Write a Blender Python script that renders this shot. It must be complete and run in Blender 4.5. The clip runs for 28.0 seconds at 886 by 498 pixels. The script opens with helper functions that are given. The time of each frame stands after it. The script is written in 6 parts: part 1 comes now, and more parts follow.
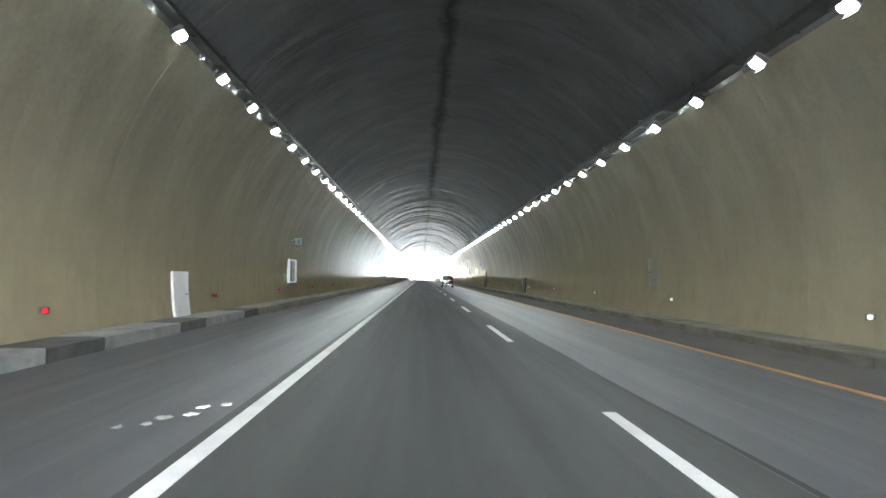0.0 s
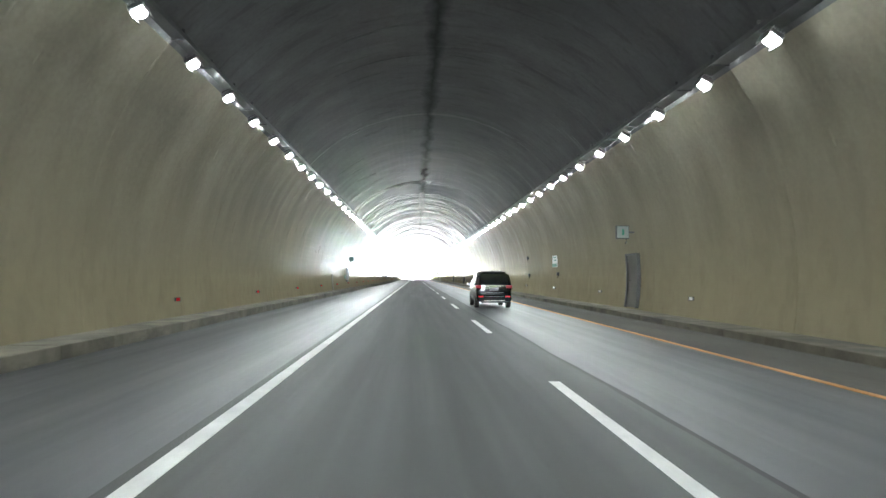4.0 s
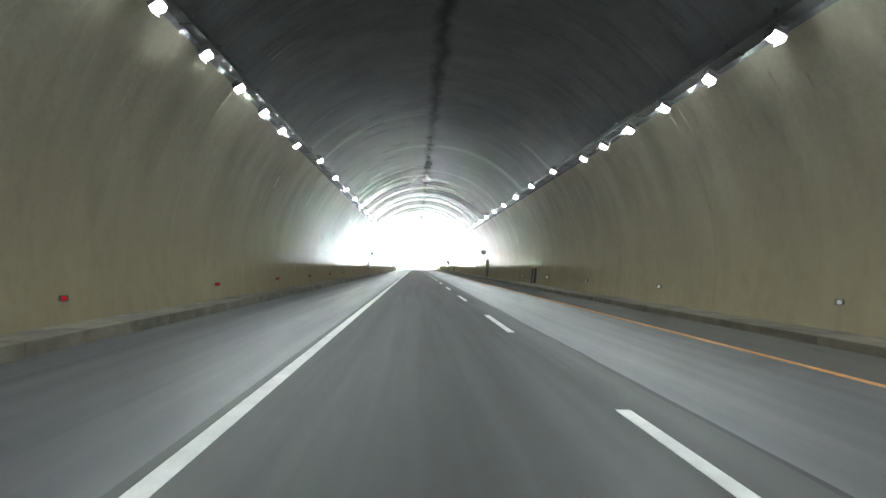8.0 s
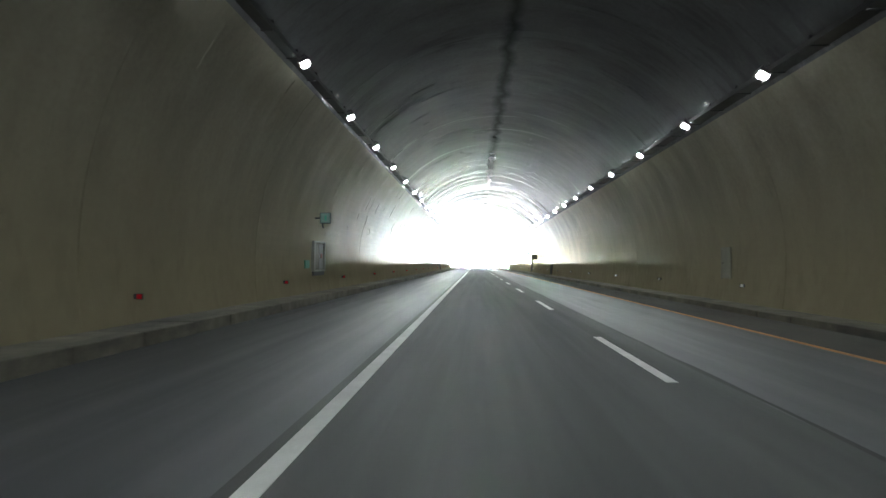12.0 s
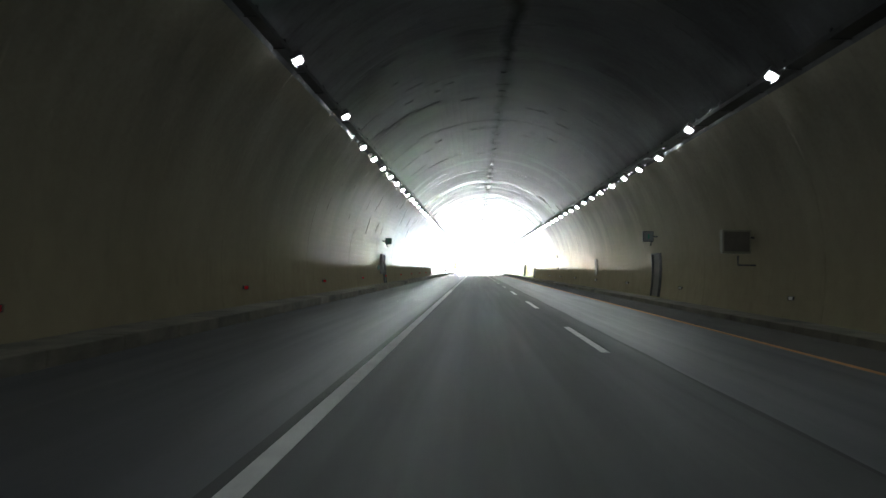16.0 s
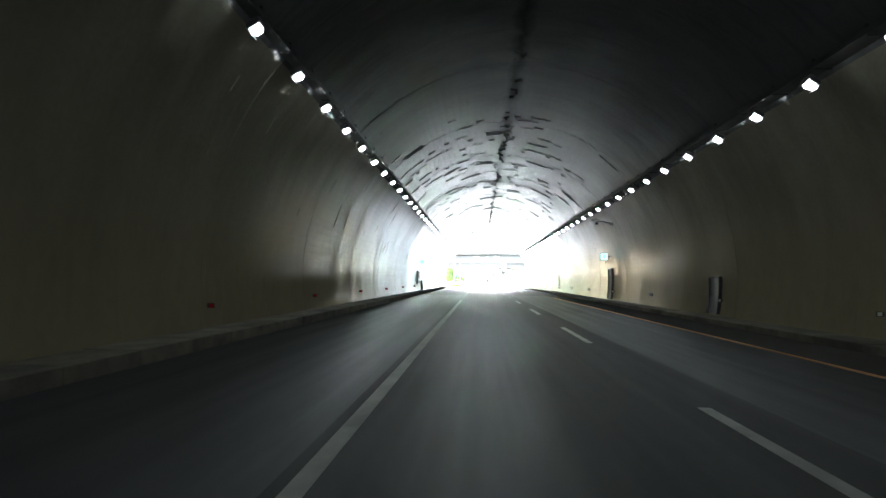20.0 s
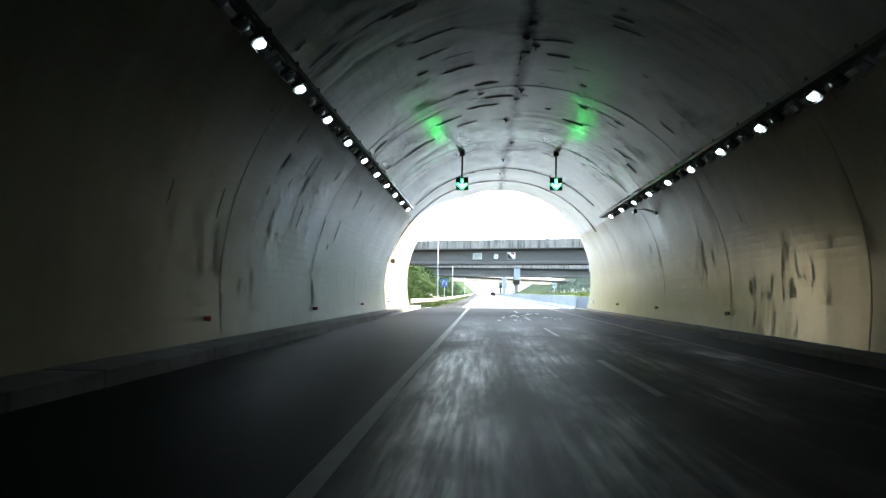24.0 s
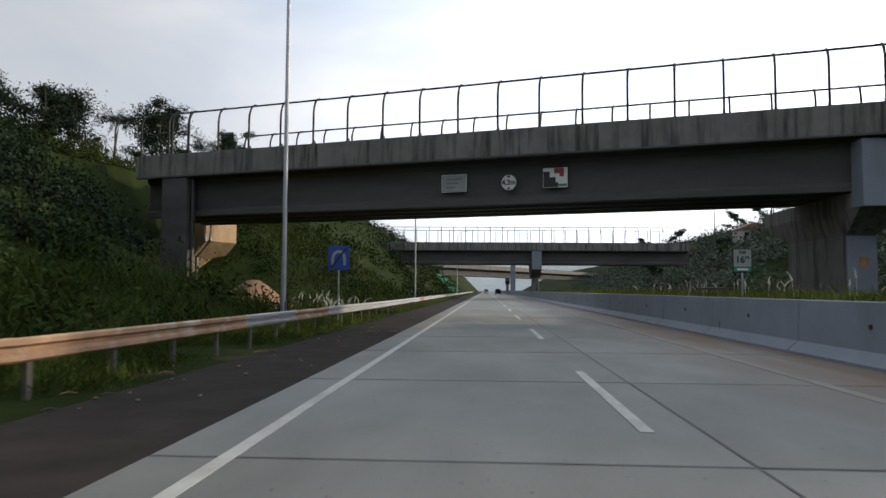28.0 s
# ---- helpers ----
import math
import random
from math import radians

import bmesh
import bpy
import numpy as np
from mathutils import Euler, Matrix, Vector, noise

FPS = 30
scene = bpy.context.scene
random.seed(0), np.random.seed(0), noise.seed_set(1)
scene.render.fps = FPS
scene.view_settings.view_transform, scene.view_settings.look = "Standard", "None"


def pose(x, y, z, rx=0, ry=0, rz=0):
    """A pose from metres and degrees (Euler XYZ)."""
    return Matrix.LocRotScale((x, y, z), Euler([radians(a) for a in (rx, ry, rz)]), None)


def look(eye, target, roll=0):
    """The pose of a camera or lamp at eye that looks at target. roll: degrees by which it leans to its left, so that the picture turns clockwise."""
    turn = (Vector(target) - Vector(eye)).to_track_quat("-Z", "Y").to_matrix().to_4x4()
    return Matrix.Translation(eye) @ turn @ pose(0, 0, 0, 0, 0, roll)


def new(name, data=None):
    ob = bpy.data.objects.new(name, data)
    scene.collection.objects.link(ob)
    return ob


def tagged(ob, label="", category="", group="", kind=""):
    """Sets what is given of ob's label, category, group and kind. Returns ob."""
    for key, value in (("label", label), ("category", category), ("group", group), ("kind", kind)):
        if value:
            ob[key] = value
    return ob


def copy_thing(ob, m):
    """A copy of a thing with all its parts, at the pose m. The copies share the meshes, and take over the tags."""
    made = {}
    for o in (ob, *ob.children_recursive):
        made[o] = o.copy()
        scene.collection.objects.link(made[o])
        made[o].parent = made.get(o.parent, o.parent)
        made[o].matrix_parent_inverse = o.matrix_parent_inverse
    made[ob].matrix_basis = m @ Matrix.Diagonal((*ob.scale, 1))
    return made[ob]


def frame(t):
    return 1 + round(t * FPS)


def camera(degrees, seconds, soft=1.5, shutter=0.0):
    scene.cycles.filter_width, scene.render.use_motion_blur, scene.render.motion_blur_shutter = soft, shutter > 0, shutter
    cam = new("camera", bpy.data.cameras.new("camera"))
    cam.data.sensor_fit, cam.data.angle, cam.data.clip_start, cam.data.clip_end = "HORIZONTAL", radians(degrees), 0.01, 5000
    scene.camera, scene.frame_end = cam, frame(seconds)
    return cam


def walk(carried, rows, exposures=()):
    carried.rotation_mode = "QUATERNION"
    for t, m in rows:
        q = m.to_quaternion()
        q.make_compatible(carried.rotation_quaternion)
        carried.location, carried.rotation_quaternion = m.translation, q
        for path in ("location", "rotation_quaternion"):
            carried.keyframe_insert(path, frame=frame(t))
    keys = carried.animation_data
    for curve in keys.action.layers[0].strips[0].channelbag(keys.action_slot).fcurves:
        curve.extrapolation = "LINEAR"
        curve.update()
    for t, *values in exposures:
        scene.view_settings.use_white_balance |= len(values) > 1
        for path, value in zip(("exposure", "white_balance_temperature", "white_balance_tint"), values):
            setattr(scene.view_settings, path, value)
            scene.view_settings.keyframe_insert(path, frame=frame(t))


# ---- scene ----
# Camera: seconds, x, y, z, yaw, pitch, roll.  y runs along the tunnel, x = 0 is the left edge line.
PATH = [
    (0, 1.676, -2.131, 1.357, -1.74, 2.29, 0.55),
    (1, 1.590, 13.510, 1.357, -2.03, 2.69, 0.13),
    (2, 1.625, 29.279, 1.357, -2.27, 2.19, -0.03),
    (5, 1.854, 77.227, 1.357, -2.18, 2.23, 0.03),
    (6, 1.821, 94.071, 1.357, -2.35, 1.55, 0.31),
    (7, 1.754, 111.247, 1.357, -2.22, 1.07, 0.29),
    (8, 1.624, 128.388, 1.357, -2.18, 1.38, 0.39),
    (9, 1.435, 145.933, 1.357, -1.74, 1.18, 0.50),
    (9.5, 1.350, 154.870, 1.357, 0.50, 1.30, 0.66),
    (10, 1.271, 163.851, 1.357, 2.02, 1.05, 0.83),
    (11, 1.252, 181.609, 1.357, 2.45, 1.22, 0.47),
    (14, 1.535, 236.598, 1.357, 2.84, 1.05, 0.35),
    (15, 1.507, 255.232, 1.357, 2.78, 1.81, 0.45),
    (16, 1.415, 274.063, 1.357, 2.63, 1.51, 1.05),
    (17, 1.304, 292.861, 1.357, 2.62, 1.87, 0.47),
    (18, 1.290, 311.501, 1.357, 2.71, 1.48, 0.64),
    (19, 1.251, 329.958, 1.357, 2.90, 1.97, 0.58),
    (20, 1.160, 348.225, 1.357, 2.92, 2.46, 0.63),
    (21, 1.115, 366.233, 1.357, 2.87, 2.69, 0.53),
    (24, 1.188, 419.258, 1.357, 3.20, 3.48, 0.63),
    (25, 1.384, 436.337, 1.357, 3.59, 3.80, -0.33),
    (26, 1.680, 453.318, 1.349, 3.60, 3.80, 0.50),
    (26.5, 1.897, 462.069, 1.335, 3.85, 3.41, 0.38),
    (27, 1.989, 470.475, 1.320, 3.97, 3.69, 0.42),
    (27.5, 2.052, 478.875, 1.338, 3.87, 3.56, 0.30),
    (28, 2.070, 487.039, 1.353, 3.55, 3.28, 0.33),
]

# seconds, stops, white balance in kelvin, tint
EXPOSURE = [
    (0, 7.2, 6500, 10), (1, 7.4, 6500, 10), (2, 7.65, 6450, 10), (5, 8.4, 6450, 10), (8, 8.25, 6450, 10), (9, 8.2, 6450, 10), (10, 8.3, 6450, 10), (11, 8.2, 6450, 10),
    (14, 7.2, 6400, 10), (16, 6.55, 6400, 10), (17, 6.2, 6350, 10), (19, 5.7, 6300, 10), (20, 5.55, 6250, 9), (21, 5.18, 6200, 8), (24, 3.0, 5800, 2), (25, 1.4, 5900, 5),
    (26, -0.75, 6400, 9), (26.5, -1.0, 6500, 10), (27, -0.85, 6500, 10), (28, -0.45, 6500, 10),
]


def aim(x, y, z, yaw, pitch, roll):
    a, b = radians(yaw), radians(pitch)
    way = Vector((-math.sin(a) * math.cos(b), math.cos(a) * math.cos(b), math.sin(b)))
    return look((x, y, z), Vector((x, y, z)) + way * 10, roll)


cam = camera(63.9, 28.0, shutter=0.12)
walk(cam, [(t, aim(*row)) for t, *row in PATH], EXPOSURE)

# ---- light ----
SUN_AZ, SUN_EL = radians(54.3), radians(15)  # from straight ahead to the right; above the horizon
SUN_WAY = Vector((math.sin(SUN_AZ) * math.cos(SUN_EL), math.cos(SUN_AZ) * math.cos(SUN_EL), math.sin(SUN_EL)))
SUN_POWER, SKY_POWER, LAMP_POWER = 5.0, 0.12, 1.75

world = bpy.data.worlds.new("world")
scene.world = world
world.use_nodes = True


def node(tree, kind, **values):
    n = tree.nodes.new(kind)
    for key, value in values.items():
        n.inputs[key.replace("_", " ")].default_value = value
    return n


def sky():
    t = world.node_tree
    back = t.nodes["Background"]
    air = t.nodes.new("ShaderNodeTexSky")
    air.sky_type, air.sun_disc = "NISHITA", False
    air.sun_elevation, air.sun_rotation = SUN_EL, SUN_AZ
    where = t.nodes.new("ShaderNodeTexCoord")
    flat = node(t, "ShaderNodeMapping", Scale=(1.0, 1.0, 3.2))
    t.links.new(where.outputs["Generated"], flat.inputs["Vector"])
    puff = node(t, "ShaderNodeTexNoise", Scale=1.7, Detail=5.0, Roughness=0.5, Distortion=0.4)
    t.links.new(flat.outputs[0], puff.inputs["Vector"])
    cloud = t.nodes.new("ShaderNodeValToRGB")
    cloud.color_ramp.elements[0].position, cloud.color_ramp.elements[1].position = 0.35, 0.68
    cloud.color_ramp.elements[0].color, cloud.color_ramp.elements[1].color = (0.57, 0.635, 0.74, 1), (0.83, 0.845, 0.875, 1)
    t.links.new(puff.outputs["Fac"], cloud.inputs[0])
    # thin cloud glows round the hidden sun
    near = t.nodes.new("ShaderNodeVectorMath")
    near.operation = "DOT_PRODUCT"
    near.inputs[1].default_value = SUN_WAY
    t.links.new(where.outputs["Generated"], near.inputs[0])
    glow = t.nodes.new("ShaderNodeMapRange")
    glow.interpolation_type = "SMOOTHSTEP"
    glow.inputs["From Min"].default_value, glow.inputs["From Max"].default_value = 0.1, 1.0
    glow.inputs["To Min"].default_value, glow.inputs["To Max"].default_value = 10.0, 27.0
    t.links.new(near.outputs["Value"], glow.inputs["Value"])
    lift = t.nodes.new("ShaderNodeVectorMath")
    lift.operation = "SCALE"
    t.links.new(cloud.outputs[0], lift.inputs[0])
    t.links.new(glow.outputs[0], lift.inputs["Scale"])
    both = t.nodes.new("ShaderNodeMix")
    both.data_type = "RGBA"
    both.inputs["Factor"].default_value = 0.88
    t.links.new(air.outputs[0], both.inputs["A"])
    t.links.new(lift.outputs[0], both.inputs["B"])
    t.links.new(both.outputs["Result"], back.inputs["Color"])
    back.inputs["Strength"].default_value = SKY_POWER


sky()
sun = new("sun", bpy.data.lights.new("sun", "SUN"))
sun.data.energy, sun.data.angle, sun.data.color = SUN_POWER, radians(1.5), (1.0, 0.84, 0.62)
sun.matrix_world = look(SUN_WAY * 500, (0, 0, 0))


# ---- materials ----
def band_to(t, value, lo, hi, start=0.3, end=0.7):
    n = t.nodes.new("ShaderNodeMapRange")
    for key, v in (("From Min", start), ("From Max", end), ("To Min", lo), ("To Max", hi)):
        n.inputs[key].default_value = v
    t.links.new(value, n.inputs["Value"])
    return n.outputs[0]


def surf(name, base, vary=0.15, scale=1.0, stretch=(1, 1, 1), rough=0.8, metal=0.0, bump=0.0, grain=30.0, stain=None, rand=0.0, spec=0.5, polish=0.0):
    """A worn surface: broad patches, fine grain and relief, stains (colour, scale, stretch, from, to), a shade of its own for each object."""
    m = bpy.data.materials.new(name)
    m.use_nodes = True
    t = m.node_tree
    b = t.nodes["Principled BSDF"]
    b.inputs["Roughness"].default_value, b.inputs["Metallic"].default_value = rough, metal
    b.inputs["Specular IOR Level"].default_value = spec
    here = t.nodes.new("ShaderNodeNewGeometry")

    def noise_at(size, pull, detail=4.0):
        way = node(t, "ShaderNodeMapping", Scale=pull)
        t.links.new(here.outputs["Position"], way.inputs["Vector"])
        n = node(t, "ShaderNodeTexNoise", Scale=size, Detail=detail, Roughness=0.6)
        t.links.new(way.outputs[0], n.inputs["Vector"])
        return n.outputs["Fac"]

    def mixed(fac, a, c):
        n = t.nodes.new("ShaderNodeMix")
        n.data_type = "RGBA"
        for key, value in (("Factor", fac), ("A", a), ("B", c)):
            if isinstance(value, (tuple, float)):
                n.inputs[key].default_value = value if isinstance(value, float) else (*value[:3], 1)
            else:
                t.links.new(value, n.inputs[key])
        return n.outputs["Result"]

    def band(value, lo, hi):
        n = t.nodes.new("ShaderNodeMapRange")
        n.inputs["From Min"].default_value, n.inputs["From Max"].default_value = lo, hi
        t.links.new(value, n.inputs["Value"])
        return n.outputs[0]

    broad = band(noise_at(scale, stretch), 0.3, 0.7)
    col = mixed(broad, tuple(c * (1 - vary) for c in base), tuple(min(1, c * (1 + vary)) for c in base))
    fine = noise_at(grain, (1, 1, 1), 2.0)
    col = mixed(band(fine, 0.2, 0.8), mixed(0.18, col, (0, 0, 0)), col)
    if stain:
        colour, size, pull, lo, hi = stain
        col = mixed(band(noise_at(size, pull, 5.0), lo, hi), col, colour)
    if rand:
        info = t.nodes.new("ShaderNodeObjectInfo")
        shade = t.nodes.new("ShaderNodeMapRange")
        shade.inputs["To Min"].default_value, shade.inputs["To Max"].default_value = 1 - rand, 1 + rand
        t.links.new(info.outputs["Random"], shade.inputs["Value"])
        mul = t.nodes.new("ShaderNodeVectorMath")
        mul.operation = "SCALE"
        t.links.new(col, mul.inputs[0])
        t.links.new(shade.outputs[0], mul.inputs["Scale"])
        col = mul.outputs[0]
    t.links.new(col, b.inputs["Base Color"])
    if polish:
        t.links.new(band_to(t, noise_at(1.0, (2.4, 0.05, 1), 4.0), rough + polish, rough - polish), b.inputs["Roughness"])
    if bump:
        bp = node(t, "ShaderNodeBump", Strength=bump, Distance=0.02)
        t.links.new(fine, bp.inputs["Height"])
        t.links.new(bp.outputs[0], b.inputs["Normal"])
    return m


def glow(name, colour, power):
    m = bpy.data.materials.new(name)
    m.use_nodes = True
    b = m.node_tree.nodes["Principled BSDF"]
    b.inputs["Base Color"].default_value = (*colour, 1)
    b.inputs["Emission Color"].default_value = (*colour, 1)
    b.inputs["Emission Strength"].default_value = power
    return m


def lining(name, low, high, split, streak, relief, daylight_gain, seep=0.0, marked=0.75, film=0.0, gloss=0.2, banded=0.1, shine=0.5, fresh=0.5, soiled=1.0, dash=(0.7, 6.0, 0.7), cut=0.7, daylight_span=(428.0, 482.0)):
    """Cast lining: a matt dado below, a smoother cast face above, scuffed along the rings; paler near the mouth, with
    daylight put into the colour.
    """
    m = surf(name, high, 0.16, 0.5, (1, 1.4, 0.5), rough=0.3, grain=9.0, stain=streak)
    t = m.node_tree
    b = t.nodes["Principled BSDF"]
    here = next(n for n in t.nodes if n.type == "NEW_GEOMETRY")
    xyz = t.nodes.new("ShaderNodeSeparateXYZ")
    t.links.new(here.outputs["Position"], xyz.inputs[0])

    def math_node(kind, a, c=None, d=None):
        n = t.nodes.new("ShaderNodeMath")
        n.operation = kind
        for k, v in enumerate((a, c, d)):
            if isinstance(v, (int, float)):
                n.inputs[k].default_value = v
            elif v is not None:
                t.links.new(v, n.inputs[k])
        return n.outputs[0]

    def noise_of(size, pull, detail):
        way = node(t, "ShaderNodeMapping", Scale=pull)
        t.links.new(here.outputs["Position"], way.inputs["Vector"])
        n = node(t, "ShaderNodeTexNoise", Scale=size, Detail=detail, Roughness=0.6)
        t.links.new(way.outputs[0], n.inputs["Vector"])
        return n.outputs["Fac"]

    def mix(fac, a, c):
        n = t.nodes.new("ShaderNodeMix")
        n.data_type = "RGBA"
        for key, value in (("Factor", fac), ("A", a), ("B", c)):
            if isinstance(value, tuple):
                n.inputs[key].default_value = (*value, 1)
            else:
                t.links.new(value, n.inputs[key])
        return n.outputs["Result"]

    wave = noise_of(0.6, (1, 1, 1), 3.0)
    height = math_node("MULTIPLY_ADD", wave, 0.35, xyz.outputs["Z"])
    ragged = math_node("MULTIPLY_ADD", noise_of(1.6, (1, 1.5, 0.4), 5.0), 0.7, height)
    step = band_to(t, ragged, 0.0, 1.0, split + 0.15, split + 0.75)
    step = math_node("MAXIMUM", step, band_to(t, xyz.outputs["Y"], 0.0, 0.85, 375.0, 442.0))
    tone = mix(noise_of(2.0, (1, 1, 1), 4.0), tuple(c * 0.85 for c in low), tuple(c * 1.1 for c in low))
    old = b.inputs["Base Color"].links[0].from_socket
    col = mix(band_to(t, height, 0.0, 1.0, split - 0.4, split + 3.2), tone, old)
    # broad bands left by the casting forms
    bay = math_node("FLOOR", math_node("DIVIDE", math_node("SUBTRACT", xyz.outputs["Y"], START), RING))
    toss = t.nodes.new("ShaderNodeTexWhiteNoise")
    toss.noise_dimensions = "1D"
    t.links.new(bay, toss.inputs["W"])
    rings = noise_of(1.0, (0.03, 0.42, 0.03), 3.0)
    rings = math_node("MULTIPLY_ADD", toss.outputs["Value"], 0.12, math_node("SUBTRACT", rings, 0.06))
    toned = t.nodes.new("ShaderNodeVectorMath")
    toned.operation = "SCALE"
    t.links.new(col, toned.inputs[0])
    t.links.new(band_to(t, rings, 1.0 - banded, 1.0 + banded * 0.6, 0.36, 0.62), toned.inputs["Scale"])
    col = toned.outputs[0]
    # colour lifted towards the mouth, in place of the daylight that reaches in
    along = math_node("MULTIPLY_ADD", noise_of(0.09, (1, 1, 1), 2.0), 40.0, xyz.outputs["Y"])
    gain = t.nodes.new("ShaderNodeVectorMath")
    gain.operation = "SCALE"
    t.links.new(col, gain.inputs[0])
    t.links.new(band_to(t, along, 1.0, daylight_gain, *daylight_span), gain.inputs["Scale"])
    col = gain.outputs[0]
    # how near the next cast joint is: 1 at the joint, 0 half a metre off
    along_bay = math_node("FRACT", math_node("DIVIDE", math_node("SUBTRACT", xyz.outputs["Y"], START), RING))
    off_joint = math_node("MULTIPLY", math_node("MINIMUM", along_bay, math_node("SUBTRACT", 1.0, along_bay)), RING)
    off_joint = math_node("MULTIPLY_ADD", noise_of(0.9, (1, 1, 1), 4.0), 0.7, off_joint)
    joint = band_to(t, off_joint, 1.0, 0.0, 0.3, 0.75)
    # ragged smears of spilt grout along the rings, thickest at the joints
    marks = noise_of(1.0, dash, 3.0)
    patchy = math_node("MULTIPLY_ADD", noise_of(0.35, (1, 0.5, 1), 3.0), 0.3, math_node("MULTIPLY_ADD", joint, 0.07, marks))
    scuff = math_node("MULTIPLY", band_to(t, patchy, 0.0, 1.0, cut, cut + 0.07), band_to(t, xyz.outputs["Y"], marked, 0.0, 459.0, 466.0))
    col = mix(math_node("MULTIPLY", scuff, soiled), col, (0.05, 0.05, 0.048))
    keep = math_node("SUBTRACT", 1.0, scuff)
    if seep:
        off = math_node("ABSOLUTE", math_node("MULTIPLY_ADD", noise_of(0.8, (1, 0.6, 1), 5.0), 0.9, math_node("SUBTRACT", xyz.outputs["X"], 2.45 + 0.45)))
        damp = band_to(t, off, seep, 0.0, 0.02, 0.34)
        col = mix(damp, col, (0.035, 0.035, 0.035))
        keep = math_node("MULTIPLY", keep, math_node("SUBTRACT", 1.0, damp))
    t.links.new(col, b.inputs["Base Color"])
    # every bay came out of its form a little smoother or rougher, and each is duller along its joint
    sheen = math_node("MULTIPLY_ADD", joint, -0.025, rings)
    t.links.new(math_node("ADD", band_to(t, sheen, 0.08, 0.0, 0.34, 0.62), gloss), b.inputs["Roughness"])
    # the dado is matt; a film of soot dulls the paint beside the lamps
    bands = math_node("MULTIPLY_ADD", noise_of(0.9, (0.5, 0.5, 0.5), 4.0), 0.3, math_node("SUBTRACT", rings, 0.15))
    gleam = math_node("MULTIPLY", band_to(t, xyz.outputs["Y"], shine, fresh, 415.0, 455.0), math_node("MAXIMUM", band_to(t, bands, 0.06, 1.0, 0.37, 0.56), band_to(t, xyz.outputs["Y"], 0.0, 0.7, 412.0, 440.0)))
    seam = band_to(t, math_node("MULTIPLY", math_node("MINIMUM", along_bay, math_node("SUBTRACT", 1.0, along_bay)), RING), 0.05, 1.0, 0.03, 0.1)
    keep = math_node("MULTIPLY", keep, seam)
    dull = math_node("MULTIPLY", math_node("MULTIPLY", step, gleam), band_to(t, ragged, 1.0, 1.0 - film, 4.6, 6.2))
    t.links.new(math_node("MULTIPLY", dull, keep), b.inputs["Specular IOR Level"])
    ripple = math_node("MULTIPLY_ADD", noise_of(1.0, (0.7, 1.1, 0.7), 3.0), 0.6, noise_of(1.0, (0.16, 1.6, 0.16), 2.0))
    relief_at = math_node("SUBTRACT", ripple, math_node("MULTIPLY", scuff, 0.1))
    if relief:
        bp = node(t, "ShaderNodeBump", Strength=relief, Distance=0.08)
        t.links.new(relief_at, bp.inputs["Height"])
        t.links.new(bp.outputs[0], b.inputs["Normal"])
    return m


START, JOINT, RING = -23.4, 462.6, 9.0  # the cast bays: first joint, last joint, length
WALL = lining("wall_paint", (0.30, 0.262, 0.178), (0.33, 0.303, 0.242), 1.75, ((0.21, 0.195, 0.155), 0.5, (0.5, 1.0, 0.25), 0.45, 0.9), 0.07, 1.45, marked=0.98, soiled=0.07, dash=(0.9, 2.6, 0.9), cut=0.72, film=0.93, gloss=0.155, banded=0.05, shine=0.042, fresh=0.35, daylight_span=(470.0, 488.0))
VAULT = lining("vault_concrete", (0.16, 0.16, 0.167), (0.16, 0.16, 0.167), -5, ((0.14, 0.14, 0.146), 0.5, (0.5, 1.6, 0.5), 0.5, 0.8), 0.09, 3.6, 0.8, marked=0.98, soiled=0.25, dash=(0.6, 2.8, 0.6), cut=0.71, gloss=0.195, banded=0.06, shine=0.08, fresh=0.7, daylight_span=(405.0, 455.0))


def water_stains(m, start, end, colour):
    """Brown-black seepage blotches, mostly between y = start and y = end."""
    t = m.node_tree
    b = t.nodes["Principled BSDF"]
    here = t.nodes.new("ShaderNodeNewGeometry")
    xyz = t.nodes.new("ShaderNodeSeparateXYZ")
    t.links.new(here.outputs["Position"], xyz.inputs[0])
    way = node(t, "ShaderNodeMapping", Scale=(0.42, 0.2, 0.42))
    t.links.new(here.outputs["Position"], way.inputs["Vector"])
    blot = node(t, "ShaderNodeTexNoise", Scale=1.0, Detail=6.0, Roughness=0.62, Distortion=0.5)
    t.links.new(way.outputs[0], blot.inputs["Vector"])
    last = band_to(t, blot.outputs["Fac"], 0.0, 0.9, 0.5, 0.66)
    for part_of in (band_to(t, xyz.outputs["Y"], 0.0, 1.0, start, start + 8), band_to(t, xyz.outputs["Y"], 1.0, 0.0, end - 4, end)):
        mul = t.nodes.new("ShaderNodeMath")
        mul.operation = "MULTIPLY"
        t.links.new(last, mul.inputs[0])
        t.links.new(part_of, mul.inputs[1])
        last = mul.outputs[0]
    mix = t.nodes.new("ShaderNodeMix")
    mix.data_type = "RGBA"
    t.links.new(last, mix.inputs["Factor"])
    t.links.new(b.inputs["Base Color"].links[0].from_socket, mix.inputs["A"])
    mix.inputs["B"].default_value = (*colour, 1)
    t.links.new(mix.outputs["Result"], b.inputs["Base Color"])


